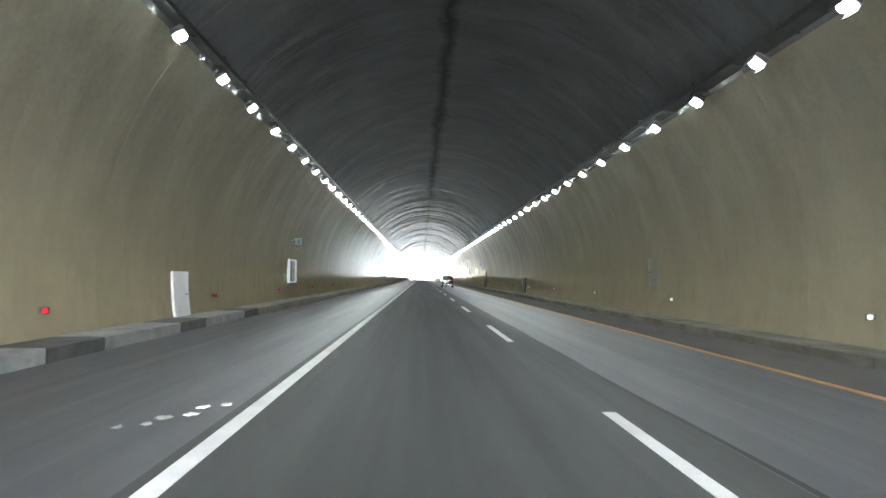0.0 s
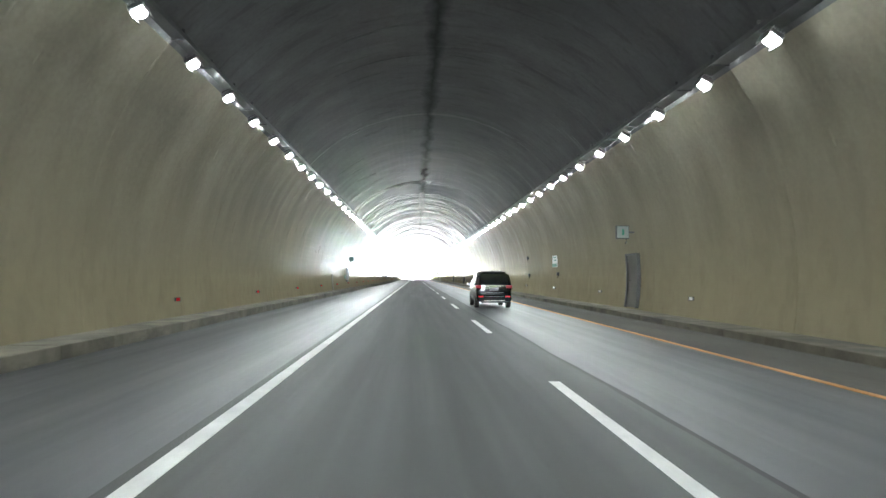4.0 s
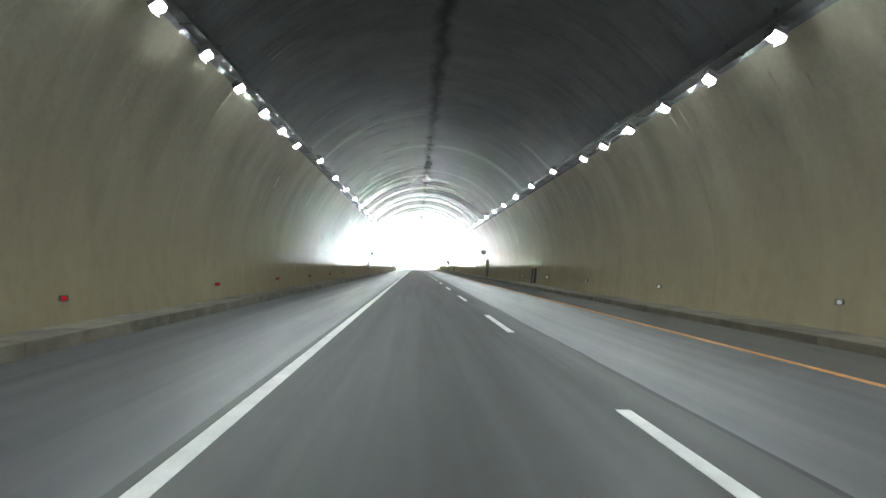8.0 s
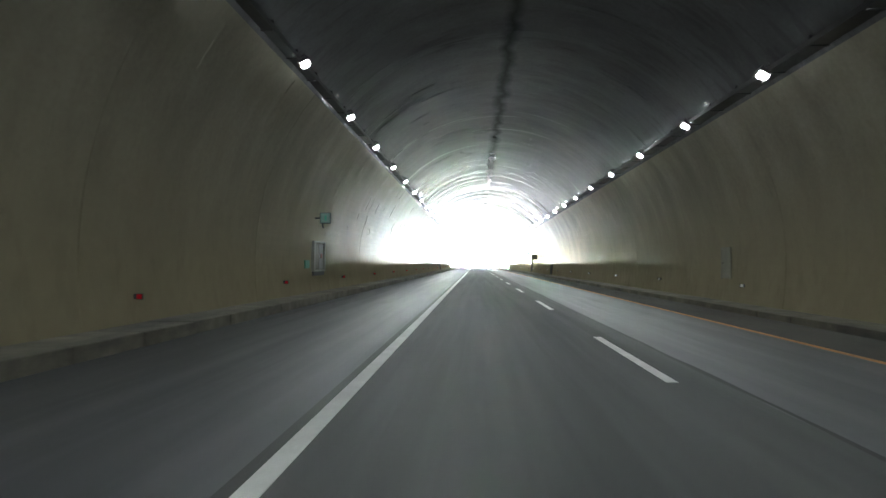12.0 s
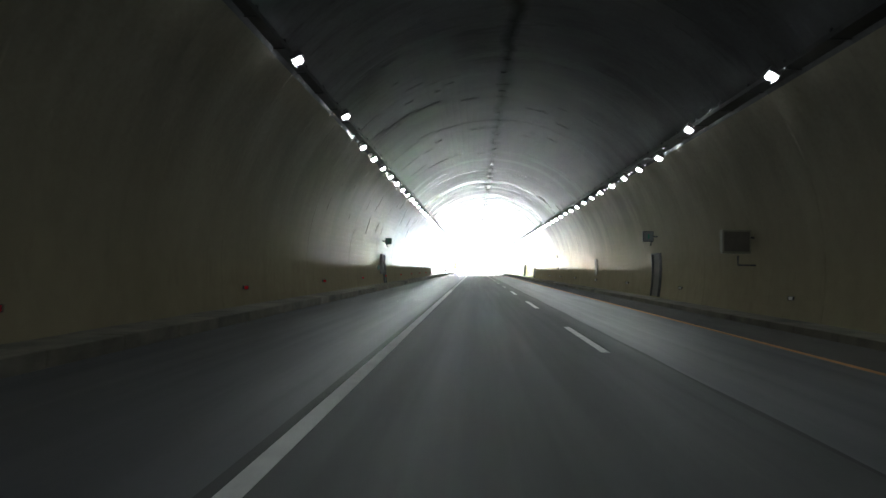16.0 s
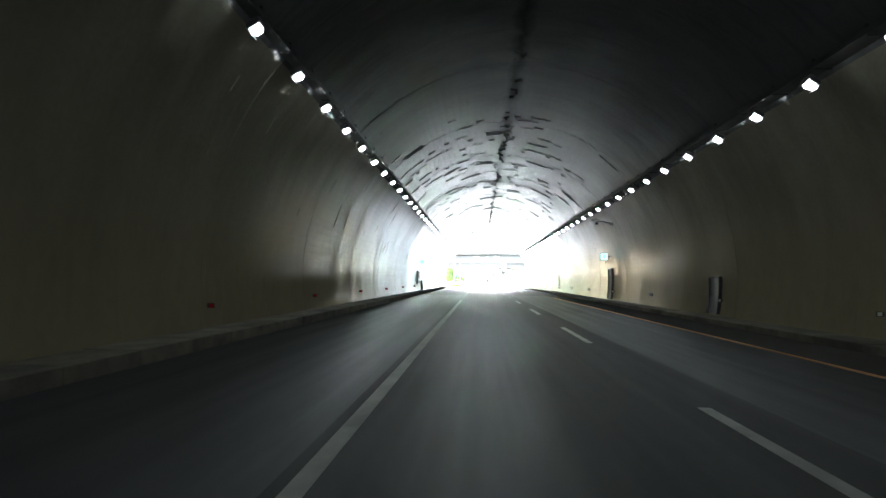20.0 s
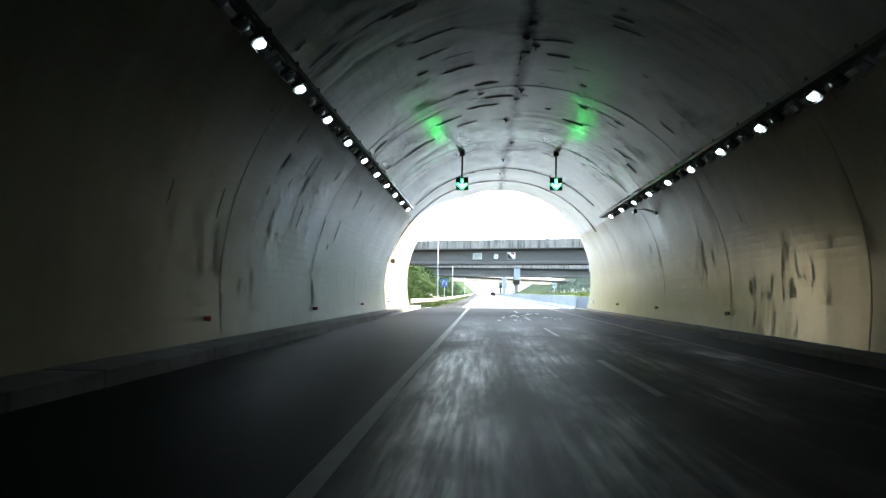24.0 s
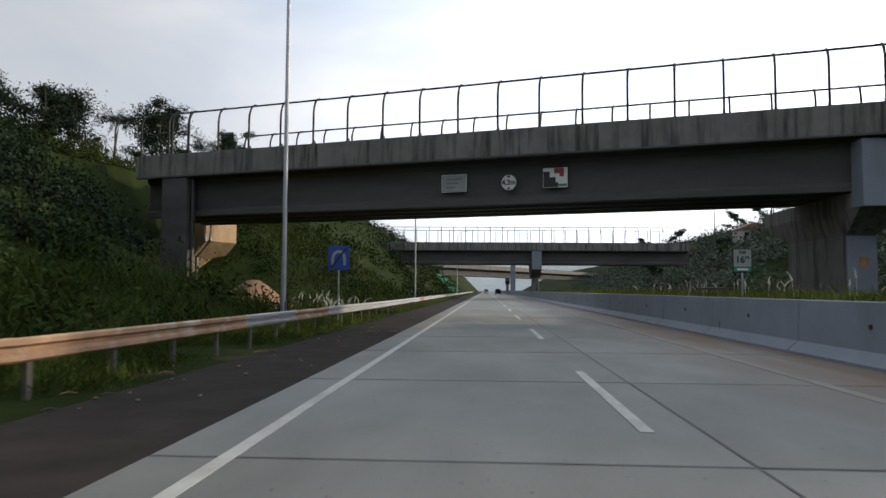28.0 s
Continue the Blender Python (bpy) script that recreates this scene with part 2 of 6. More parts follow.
water_stains(VAULT, 436.0, 463.0, (0.05, 0.043, 0.036))
SHELL = surf("rough_concrete", (0.16, 0.16, 0.15), bump=0.3)
ASPHALT = surf("asphalt", (0.043, 0.045, 0.045), 0.12, 0.35, (1.2, 0.12, 1), rough=0.58, bump=0.2, grain=60, polish=0.06, stain=((0.075, 0.075, 0.073), 0.5, (1.4, 0.1, 1), 0.55, 0.8))
SMOOTH_ASPHALT = surf("smooth_asphalt", (0.072, 0.075, 0.086), 0.14, 0.5, (1.2, 0.12, 1), rough=0.44, bump=0.15, grain=60, polish=0.05, stain=((0.04, 0.042, 0.046), 0.35, (1.2, 0.4, 1), 0.58, 0.75))
MARGIN_ASPHALT = surf("margin_asphalt", (0.072, 0.066, 0.057), 0.25, 0.6, (1.2, 0.3, 1), rough=0.9, bump=0.3, grain=50, stain=((0.035, 0.034, 0.032), 0.7, (1, 0.3, 1), 0.56, 0.75))
SEAM = surf("tar_seam", (0.018, 0.018, 0.02), 0.2, 2.0, rough=0.6)
DARK_ASPHALT = surf("fresh_asphalt", (0.034, 0.03, 0.0275), 0.25, 1.2, spec=0.05, rough=0.9, bump=0.4, grain=70, stain=((0.08, 0.076, 0.07), 0.8, (1, 0.7, 1), 0.66, 0.74))
# black asphalt, darkened further for the shade inside the portal
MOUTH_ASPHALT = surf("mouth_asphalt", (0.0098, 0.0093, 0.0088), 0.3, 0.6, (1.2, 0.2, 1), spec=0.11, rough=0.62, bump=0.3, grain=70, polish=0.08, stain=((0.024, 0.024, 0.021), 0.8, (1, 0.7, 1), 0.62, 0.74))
DUST = surf("dried_cement", (0.7, 0.69, 0.66), 0.3, 6.0, rough=0.95, bump=0.3, grain=40)
SLAB = surf("road_concrete", (0.148, 0.156, 0.149), 0.24, 0.5, (1, 0.4, 1), rough=0.75, bump=0.15, grain=55, stain=((0.04, 0.039, 0.037), 15.0, (1, 1, 1), 0.655, 0.69), rand=0.12)
def dusty(m, start, end, colour):
    """Brown road dust gathers from x = start to x = end, in broken drifts."""
    t = m.node_tree
    b = t.nodes["Principled BSDF"]
    here = next(n for n in t.nodes if n.type == "NEW_GEOMETRY")
    xyz = t.nodes.new("ShaderNodeSeparateXYZ")
    t.links.new(here.outputs["Position"], xyz.inputs[0])
    way = node(t, "ShaderNodeMapping", Scale=(1.5, 0.18, 1))
    t.links.new(here.outputs["Position"], way.inputs["Vector"])
    drift = node(t, "ShaderNodeTexNoise", Scale=1.0, Detail=5.0)
    t.links.new(way.outputs[0], drift.inputs["Vector"])
    mul = t.nodes.new("ShaderNodeMath")
    mul.operation = "MULTIPLY"
    t.links.new(band_to(t, xyz.outputs["X"], 0.0, 1.0, start, end), mul.inputs[0])
    t.links.new(band_to(t, drift.outputs["Fac"], 0.1, 0.9, 0.35, 0.6), mul.inputs[1])
    mix = t.nodes.new("ShaderNodeMix")
    mix.data_type = "RGBA"
    t.links.new(mul.outputs[0], mix.inputs["Factor"])
    t.links.new(b.inputs["Base Color"].links[0].from_socket, mix.inputs["A"])
    mix.inputs["B"].default_value = (*colour, 1)
    t.links.new(mix.outputs["Result"], b.inputs["Base Color"])


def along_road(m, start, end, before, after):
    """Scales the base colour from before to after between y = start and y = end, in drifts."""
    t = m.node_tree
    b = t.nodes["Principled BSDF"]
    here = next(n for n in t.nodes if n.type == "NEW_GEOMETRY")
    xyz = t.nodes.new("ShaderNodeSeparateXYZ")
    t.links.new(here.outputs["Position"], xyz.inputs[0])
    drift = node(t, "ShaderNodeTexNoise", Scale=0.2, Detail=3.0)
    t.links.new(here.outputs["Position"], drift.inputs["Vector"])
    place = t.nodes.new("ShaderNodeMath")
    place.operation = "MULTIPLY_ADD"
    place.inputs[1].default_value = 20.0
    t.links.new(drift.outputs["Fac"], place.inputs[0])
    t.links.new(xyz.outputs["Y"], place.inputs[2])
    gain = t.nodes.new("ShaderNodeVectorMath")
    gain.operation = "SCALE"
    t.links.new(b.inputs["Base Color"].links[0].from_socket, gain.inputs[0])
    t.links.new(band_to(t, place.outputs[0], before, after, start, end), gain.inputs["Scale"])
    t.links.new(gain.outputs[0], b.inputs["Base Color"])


def duller_along(m, start, end, before, after):
    """The gloss fades from before to after between y = start and y = end."""
    t = m.node_tree
    here = next(n for n in t.nodes if n.type == "NEW_GEOMETRY")
    xyz = t.nodes.new("ShaderNodeSeparateXYZ")
    t.links.new(here.outputs["Position"], xyz.inputs[0])
    t.links.new(band_to(t, xyz.outputs["Y"], before, after, start, end), t.nodes["Principled BSDF"].inputs["Specular IOR Level"])


def wheel_tracks(m, dry, tracks, worn, fresh):
    """Old asphalt polished in streaks along the wheel tracks and rough between; matt past worn..fresh. tracks: the middles in x."""
    t = m.node_tree
    b = t.nodes["Principled BSDF"]
    here = next(n for n in t.nodes if n.type == "NEW_GEOMETRY")
    xyz = t.nodes.new("ShaderNodeSeparateXYZ")
    t.links.new(here.outputs["Position"], xyz.inputs[0])

    def op(kind, a, c):
        n = t.nodes.new("ShaderNodeMath")
        n.operation = kind
        for k, v in enumerate((a, c)):
            if isinstance(v, (int, float)):
                n.inputs[k].default_value = v
            else:
                t.links.new(v, n.inputs[k])
        return n.outputs[0]

    def streak(size, pull):
        way = node(t, "ShaderNodeMapping", Scale=pull)
        t.links.new(here.outputs["Position"], way.inputs["Vector"])
        n = node(t, "ShaderNodeTexNoise", Scale=size, Detail=5.0, Roughness=0.65)
        t.links.new(way.outputs[0], n.inputs["Vector"])
        return n.outputs["Fac"]

    near = None
    for x in tracks:
        one = band_to(t, op("ABSOLUTE", op("SUBTRACT", xyz.outputs["X"], x), 0), 1.0, 0.08, 0.2, 0.95)
        near = op("MAXIMUM", near, one) if near else one
    fine = band_to(t, streak(1.0, (7.0, 0.35, 1)), 0.0, 1.0, 0.4, 0.62)
    broad = band_to(t, streak(0.5, (1.0, 0.45, 1)), 0.1, 1.0, 0.4, 0.6)
    wet = op("MULTIPLY", op("MULTIPLY", near, broad), op("ADD", op("MULTIPLY", fine, 0.75), 0.25))
    wet = op("MULTIPLY", op("MULTIPLY", wet, band_to(t, xyz.outputs["Y"], 0.0, 1.0, 412.0, 426.0)), band_to(t, xyz.outputs["Y"], 1.0, 0.0, worn, fresh))
    t.links.new(op("ADD", op("MULTIPLY", wet, 0.1), band_to(t, xyz.outputs["Y"], dry, 0.006, worn + 8.0, fresh + 4.0)), b.inputs["Specular IOR Level"])
    t.links.new(op("SUBTRACT", 0.62, op("MULTIPLY", wet, 0.27)), b.inputs["Roughness"])


wheel_tracks(MOUTH_ASPHALT, 0.033, (0.75, 2.6, 4.6, 6.4), 438.0, 458.0)
duller_along(ASPHALT, 318, 378, 0.5, 0.03)
duller_along(SMOOTH_ASPHALT, 315, 380, 0.5, 0.03)
duller_along(MARGIN_ASPHALT, 320, 390, 0.5, 0.03)
# mouth asphalt lightens again where daylight falls past the portal
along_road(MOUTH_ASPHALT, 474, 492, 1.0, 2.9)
# lanes darken to meet the mouth asphalt, whose black holds the portal's shade
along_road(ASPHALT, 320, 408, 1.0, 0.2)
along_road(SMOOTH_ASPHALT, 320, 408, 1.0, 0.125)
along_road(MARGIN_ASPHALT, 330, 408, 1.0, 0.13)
dusty(SLAB, 5.6, 8.0, (0.14, 0.088, 0.05))
CONCRETE = surf("bridge_concrete", (0.175, 0.17, 0.16), 0.2, 0.8, rough=0.85, bump=0.2, grain=20, stain=((0.035, 0.035, 0.033), 1.1, (2.6, 2.6, 0.2), 0.48, 0.68))
# bridge concrete without stains, darkened for the shade under the deck
SHADED_CONCRETE = surf("shaded_concrete", (0.1, 0.101, 0.1), 0.2, 0.6, (0.3, 0.3, 1.5), rough=0.9, bump=0.15, grain=20, spec=0.2)
PALE = surf("painted_concrete", (0.205, 0.24, 0.29), 0.12, 0.6, rough=0.75, bump=0.1, stain=((0.15, 0.17, 0.19), 0.8, (1, 1, 0.4), 0.55, 0.8))
KERB = surf("kerb_stone", (0.25, 0.228, 0.178), 0.3, 1.5, rough=0.85, bump=0.25, stain=((0.1, 0.095, 0.085), 1.0, (1, 0.4, 1.5), 0.5, 0.72), rand=0.15)
KERB_BLACK = surf("kerb_black_paint", (0.06, 0.06, 0.058), 0.3, 2.0, rough=0.8, bump=0.2)
# shade along the last stretch, then sun on the end, put into the colour
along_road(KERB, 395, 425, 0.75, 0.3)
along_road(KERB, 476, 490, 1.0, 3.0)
KERB_DULL = surf("dull_kerb_stone", (0.15, 0.132, 0.1), 0.3, 1.2, rough=0.9, bump=0.25, stain=((0.06, 0.056, 0.05), 1.0, (1, 0.4, 1.5), 0.5, 0.72), rand=0.12)
# same shade worked into the other kerb's colour near the mouth
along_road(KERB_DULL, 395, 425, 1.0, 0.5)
KERB_WHITE = surf("kerb_white_paint", (0.24, 0.245, 0.235), 0.25, 1.5, rough=0.8, bump=0.2, stain=((0.12, 0.12, 0.115), 1.2, (1, 0.6, 1), 0.52, 0.72))
WHITE_LINE = surf("white_marking", (0.80, 0.80, 0.79), 0.12, 1.5, rough=0.65, bump=0.15, stain=((0.4, 0.4, 0.39), 2.2, (1, 0.3, 1), 0.62, 0.8))
FADED_LINE = surf("faded_white_marking", (0.40, 0.40, 0.38), 0.2, 1.5, rough=0.75, bump=0.15, stain=((0.22, 0.22, 0.21), 2.2, (1, 0.3, 1), 0.5, 0.75))
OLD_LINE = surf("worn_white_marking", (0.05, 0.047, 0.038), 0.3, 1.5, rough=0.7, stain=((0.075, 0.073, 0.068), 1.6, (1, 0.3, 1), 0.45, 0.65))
ORANGE = surf("orange_marking", (0.62, 0.27, 0.07), 0.15, 1.5, rough=0.65, stain=((0.25, 0.13, 0.06), 2.0, (1, 0.3, 1), 0.58, 0.8))
OLD_ORANGE = surf("worn_orange_marking", (0.17, 0.14, 0.105), 0.25, 1.0, rough=0.75, stain=((0.17, 0.16, 0.145), 1.5, (1, 0.3, 1), 0.42, 0.55))
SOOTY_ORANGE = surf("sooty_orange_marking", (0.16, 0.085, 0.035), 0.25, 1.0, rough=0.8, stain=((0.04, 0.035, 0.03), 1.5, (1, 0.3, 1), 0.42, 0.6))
STEEL = surf("galvanised_steel", (0.42, 0.43, 0.45), 0.15, 2.0, rough=0.45, metal=0.8, bump=0.03)
DARK_STEEL = surf("dark_steel", (0.06, 0.06, 0.065), 0.25, 2.0, rough=0.5, metal=0.3)
RUST = surf("rusty_rail", (0.36, 0.22, 0.13), 0.3, 1.5, rough=0.75, metal=0.2, stain=((0.5, 0.46, 0.42), 1.2, (1, 1, 1), 0.55, 0.75))
POST_STEEL = surf("weathered_post", (0.11, 0.10, 0.085), 0.35, 3.0, rough=0.7, metal=0.3, bump=0.1)
FENCE = surf("fence_paint", (0.018, 0.02, 0.022), 0.2, 2.0, rough=0.6, spec=0.2)
LAMP_ON = glow("lamp_glass_lit", (0.88, 0.97, 0.95), LAMP_POWER)
LAMP_OFF = surf("lamp_glass_off", (0.2, 0.2, 0.2), rough=0.15)
GREEN_LED = glow("green_signal", (0.12, 1.0, 0.15), 5.0)
# added glow for the halo round the lit arrow, no lamp itself
GREEN_HALO = glow("green_halo", (0.02, 1.0, 0.08), 0.5)
TEAL = glow("exit_sign_face", (0.30, 0.70, 0.66), 0.07)
SIGN_WHITE = surf("sign_white", (0.72, 0.74, 0.72), 0.08, rough=0.4)
SIGN_GREEN = surf("sign_green", (0.03, 0.24, 0.16), 0.1, rough=0.4)
SIGN_BLUE = surf("sign_blue", (0.015, 0.06, 0.32), 0.1, rough=0.4)
SIGN_BLACK = surf("sign_black", (0.012, 0.012, 0.014), 0.1, rough=0.45)
SIGN_RED = surf("sign_red", (0.32, 0.03, 0.05), 0.1, rough=0.45)
SIGN_PALE = surf("sign_pale", (0.30, 0.34, 0.32), 0.1, rough=0.5)
RED_LENS = surf("red_reflector", (0.75, 0.02, 0.03), 0.1, rough=0.2)
CLEAR_LENS = surf("clear_reflector", (0.8, 0.8, 0.76), 0.1, rough=0.2)
DOOR_DARK = surf("door_paint", (0.085, 0.075, 0.06), 0.25, 1.5, rough=0.5)
CABINET_WHITE = surf("cabinet_white", (0.62, 0.63, 0.64), 0.1, rough=0.35)
BLACK_PAINT = surf("black_car_paint", (0.004, 0.004, 0.0045), 0.1, rough=0.08, spec=0.3)
WHITE_PAINT = surf("white_car_paint", (0.6, 0.6, 0.6), 0.05, rough=0.2)
CAR_GLASS = surf("tinted_glass", (0.006, 0.0065, 0.007), 0.1, rough=0.05, spec=0.15)
TYRE = surf("tyre_rubber", (0.02, 0.02, 0.02), 0.2, rough=0.85)
CHROME = surf("chrome", (0.6, 0.6, 0.62), 0.05, rough=0.15, metal=1.0)
TAIL_RED = glow("tail_lamp_red", (0.22, 0.006, 0.01), 0.0012)
LEAF_DARK = surf("tree_leaf", (0.022, 0.036, 0.019), 0.5, 0.8, rough=0.8, spec=0.08, grain=4)
LEAF = surf("shrub_leaf", (0.018, 0.036, 0.0085), 0.6, 0.6, rough=0.8, spec=0.06, grain=4, stain=((0.06, 0.074, 0.016), 0.13, (1, 1, 1), 0.48, 0.66))
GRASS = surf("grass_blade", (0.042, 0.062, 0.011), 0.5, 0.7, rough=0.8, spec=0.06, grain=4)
# lighter copy of the grass, with the sunshine put into its colour
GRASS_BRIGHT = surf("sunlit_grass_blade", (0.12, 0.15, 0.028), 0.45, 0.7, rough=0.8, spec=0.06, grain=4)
# leaf green paled and greyed to stand for haze over the far hill
HAZED_HILL_LEAF = surf("hazed_hill_leaf", (0.10, 0.12, 0.092), 0.5, 0.3, rough=0.8, spec=0.05, grain=2)
PLUME = surf("reed_plume", (0.62, 0.58, 0.5), 0.2, rough=0.9)
BARK = surf("bark", (0.09, 0.075, 0.06), 0.3, 4.0, (1, 1, 0.3), rough=0.9, bump=0.4)
NET = surf("green_net", (0.03, 0.28, 0.16), 0.3, 0.8, rough=0.8)
# ochre concrete, lightened so its colour carries the sun on the wing wall
SUNLIT_OCHRE = surf("sunlit_ochre_concrete", (0.42, 0.29, 0.16), 0.2, 0.8, rough=0.9, bump=0.2, grain=15, stain=((0.2, 0.13, 0.08), 1.0, (1, 1, 0.3), 0.5, 0.7))
SOIL = surf("bare_soil", (0.26, 0.15, 0.085), 0.3, 1.5, rough=0.95, bump=0.4, grain=8)
EARTH = surf("overgrown_ground", (0.020, 0.031, 0.008), 0.45, 0.25, rough=0.95, spec=0.03, bump=0.4, grain=3, stain=((0.07, 0.052, 0.03), 0.15, (1, 1, 1), 0.62, 0.75))
ROOF = surf("roof_tile", (0.22, 0.12, 0.09), 0.2, 1.0, rough=0.85)
RENDERED = surf("house_wall", (0.5, 0.48, 0.44), 0.12, 0.6, rough=0.85)
FUSE = surf("fuse_box_paint", (0.20, 0.19, 0.14), 0.15, 1.5, rough=0.5)


# ---- building helpers ----
def mesh_from(name, verts, faces, mat, smooth=False):
    me = bpy.data.meshes.new(name)
    me.from_pydata([tuple(v) for v in verts], [], faces)
    me.materials.append(mat)
    if smooth:
        me.polygons.foreach_set("use_smooth", [True] * len(me.polygons))
    me.update()
    return me


def thing(name, at, label, category, group="", turn=0.0):
    ob = new(name)
    ob.matrix_basis = pose(*at, 0, 0, turn)
    return tagged(ob, label, category, group)


def hang(name, me, parent, label="", at=(0, 0, 0)):
    """Links a mesh as one part under its thing."""
    ob = new(name, me)
    ob.parent = parent
    ob.location = at
    return tagged(ob, label)


def part(name, bm, mat, parent, label="", smooth=False):
    me = bpy.data.meshes.new(name)
    bm.to_mesh(me)
    bm.free()
    me.materials.append(mat)
    if smooth:
        me.polygons.foreach_set("use_smooth", [True] * len(me.polygons))
    return hang(name, me, parent, label)


def box(x0, x1, y0, y1, z0, z1, bevel=0.0, bm=None):
    bm = bm or bmesh.new()
    m = Matrix.Translation(((x0 + x1) / 2, (y0 + y1) / 2, (z0 + z1) / 2)) @ Matrix.Diagonal((abs(x1 - x0), abs(y1 - y0), abs(z1 - z0), 1))
    made = bmesh.ops.create_cube(bm, size=1.0, matrix=m)
    if bevel:
        edges = list({e for v in made["verts"] for e in v.link_edges})
        bmesh.ops.bevel(bm, geom=edges, offset=bevel, segments=2, profile=0.5, affect="EDGES")
    return bm


def tube(points, radius, sides=8, bm=None, tip=None):
    """A round bar along points; tip: the radius at its end."""
    bm = bm or bmesh.new()
    points = [Vector(p) for p in points]
    rings = []
    for i, p in enumerate(points):
        way = (points[min(i + 1, len(points) - 1)] - points[max(i - 1, 0)]).normalized()
        side = way.cross(Vector((0, 0, 1)) if abs(way.z) < 0.95 else Vector((1, 0, 0))).normalized()
        up = side.cross(way)
        r = radius + ((tip if tip is not None else radius) - radius) * i / max(1, len(points) - 1)
        rings.append([bm.verts.new(p + r * (math.cos(a) * side + math.sin(a) * up)) for a in [math.tau * k / sides for k in range(sides)]])
    for a, c in zip(rings, rings[1:]):
        for k in range(sides):
            bm.faces.new((a[k], a[(k + 1) % sides], c[(k + 1) % sides], c[k]))
    bm.faces.new(rings[0][::-1])
    bm.faces.new(rings[-1])
    return bm


def disc(at, radius, depth, axis="X", sides=20, bm=None):
    bm = bm or bmesh.new()
    turn = {"X": Matrix.Rotation(math.pi / 2, 4, "Y"), "Y": Matrix.Rotation(math.pi / 2, 4, "X"), "Z": Matrix.Identity(4)}[axis]
    bmesh.ops.create_cone(bm, cap_ends=True, segments=sides, radius1=radius, radius2=radius, depth=depth, matrix=Matrix.Translation(at) @ turn)
    return bm


def prism(outline, depth, bm=None):
    """An outline of (x, z) in the plane y = 0, thickened along y."""
    bm = bm or bmesh.new()
    front = [bm.verts.new((x, 0, z)) for x, z in outline]
    rear = [bm.verts.new((x, depth, z)) for x, z in outline]
    n = len(outline)
    bm.faces.new(front)
    bm.faces.new(rear[::-1])
    for i in range(n):
        bm.faces.new((front[i], rear[i], rear[(i + 1) % n], front[(i + 1) % n]))
    bmesh.ops.recalc_face_normals(bm, faces=bm.faces)
    return bm


def letters(text, size, mat, parent, at, turn=(90, 0, 0), name="lettering"):
    """Raised lettering, its middle at the given place."""
    cu = bpy.data.curves.new(name, "FONT")
    cu.body, cu.size, cu.align_x, cu.align_y, cu.extrude, cu.offset = text, size, "CENTER", "CENTER", 0.003, size * 0.03
    tmp = bpy.data.objects.new(name, cu)
    scene.collection.objects.link(tmp)
    bpy.context.view_layer.update()
    me = bpy.data.meshes.new_from_object(tmp.evaluated_get(bpy.context.evaluated_depsgraph_get()))
    bpy.data.objects.remove(tmp)
    me.materials.clear()
    me.materials.append(mat)
    ob = hang(name, me, parent)
    ob.matrix_basis = pose(*at, *turn)
    return ob


# ---- tunnel ----
XC, ZC, RAD = 2.45, 1.43, 7.4  # centre and radius of the lining
MOUTH, LEAN = 478.4, 0.832  # the portal's foot, and how far its face leans back for each metre of height


def mouth(z):
    return MOUTH - LEAN * max(z, 0.0)


def ring_point(deg, r=RAD):
    return XC + r * math.cos(radians(deg)), ZC + r * math.sin(radians(deg))


def arc(lo, hi, steps):
    return [lo + (hi - lo) * i / steps for i in range(steps + 1)]


def lining_strip(lo, hi, steps, y0, y1, last=False, seed=0, rough=0.007):
    """One cast bay of the lining: its face, slightly uneven from form to form, with a sunk joint at both ends."""
    verts, faces = [], []
    n = steps + 1
    r = random.Random(seed)
    cols = [(0.0, 0.022), (0.0018, r.uniform(-0.003, 0.003))]
    at = 0.0
    while at < 0.9:
        at = min(at + r.uniform(0.04, 0.11), 0.96)
        off = r.uniform(-rough, rough)
        cols += [(at, off), (at + 0.004, off)]
    cols += [(0.9985, 0.0), (1.0, 0.022)]
    for share, off in cols:
        for d in arc(lo, hi, steps):
            x, z = ring_point(d, RAD + off)
            end = mouth(z) if last else y1
            verts.append((x, y0 + (end - y0) * share, z))
    for col in range(len(cols) - 1):
        for i in range(steps):
            a = col * n + i
            faces.append((a, a + n, a + n + 1, a + 1))
    return verts, faces


PAINT_R, PAINT_L = 35.5, 140.5
wall_right = tagged(new("wall_right"), "cream-painted tunnel wall with cast joints", "wall", kind="structure")
wall_left = tagged(new("wall_left"), "cream-painted tunnel wall with cast joints", "wall", kind="structure")
for side, lo, hi in ((wall_right, -11.2, PAINT_R), (wall_left, PAINT_L, 191.2)):
    bays = [mesh_from("panel", *lining_strip(lo, hi, 26, 0, RING, seed=k, rough=0.0028), WALL) for k in range(7)]
    for i in range(54):
        hang("panel", bays[i * 3 % 7], side, at=(0, START + RING * i, 0))
    hang("panel", mesh_from("panel", *lining_strip(lo, hi, 26, JOINT, JOINT + RING, True, 9, 0.0015), WALL), side)

verts, faces = [], []
for i in range(55):
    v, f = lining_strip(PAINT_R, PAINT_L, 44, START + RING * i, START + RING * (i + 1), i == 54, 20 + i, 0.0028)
    faces += [tuple(k + len(verts) for k in one) for one in f]
    verts += v


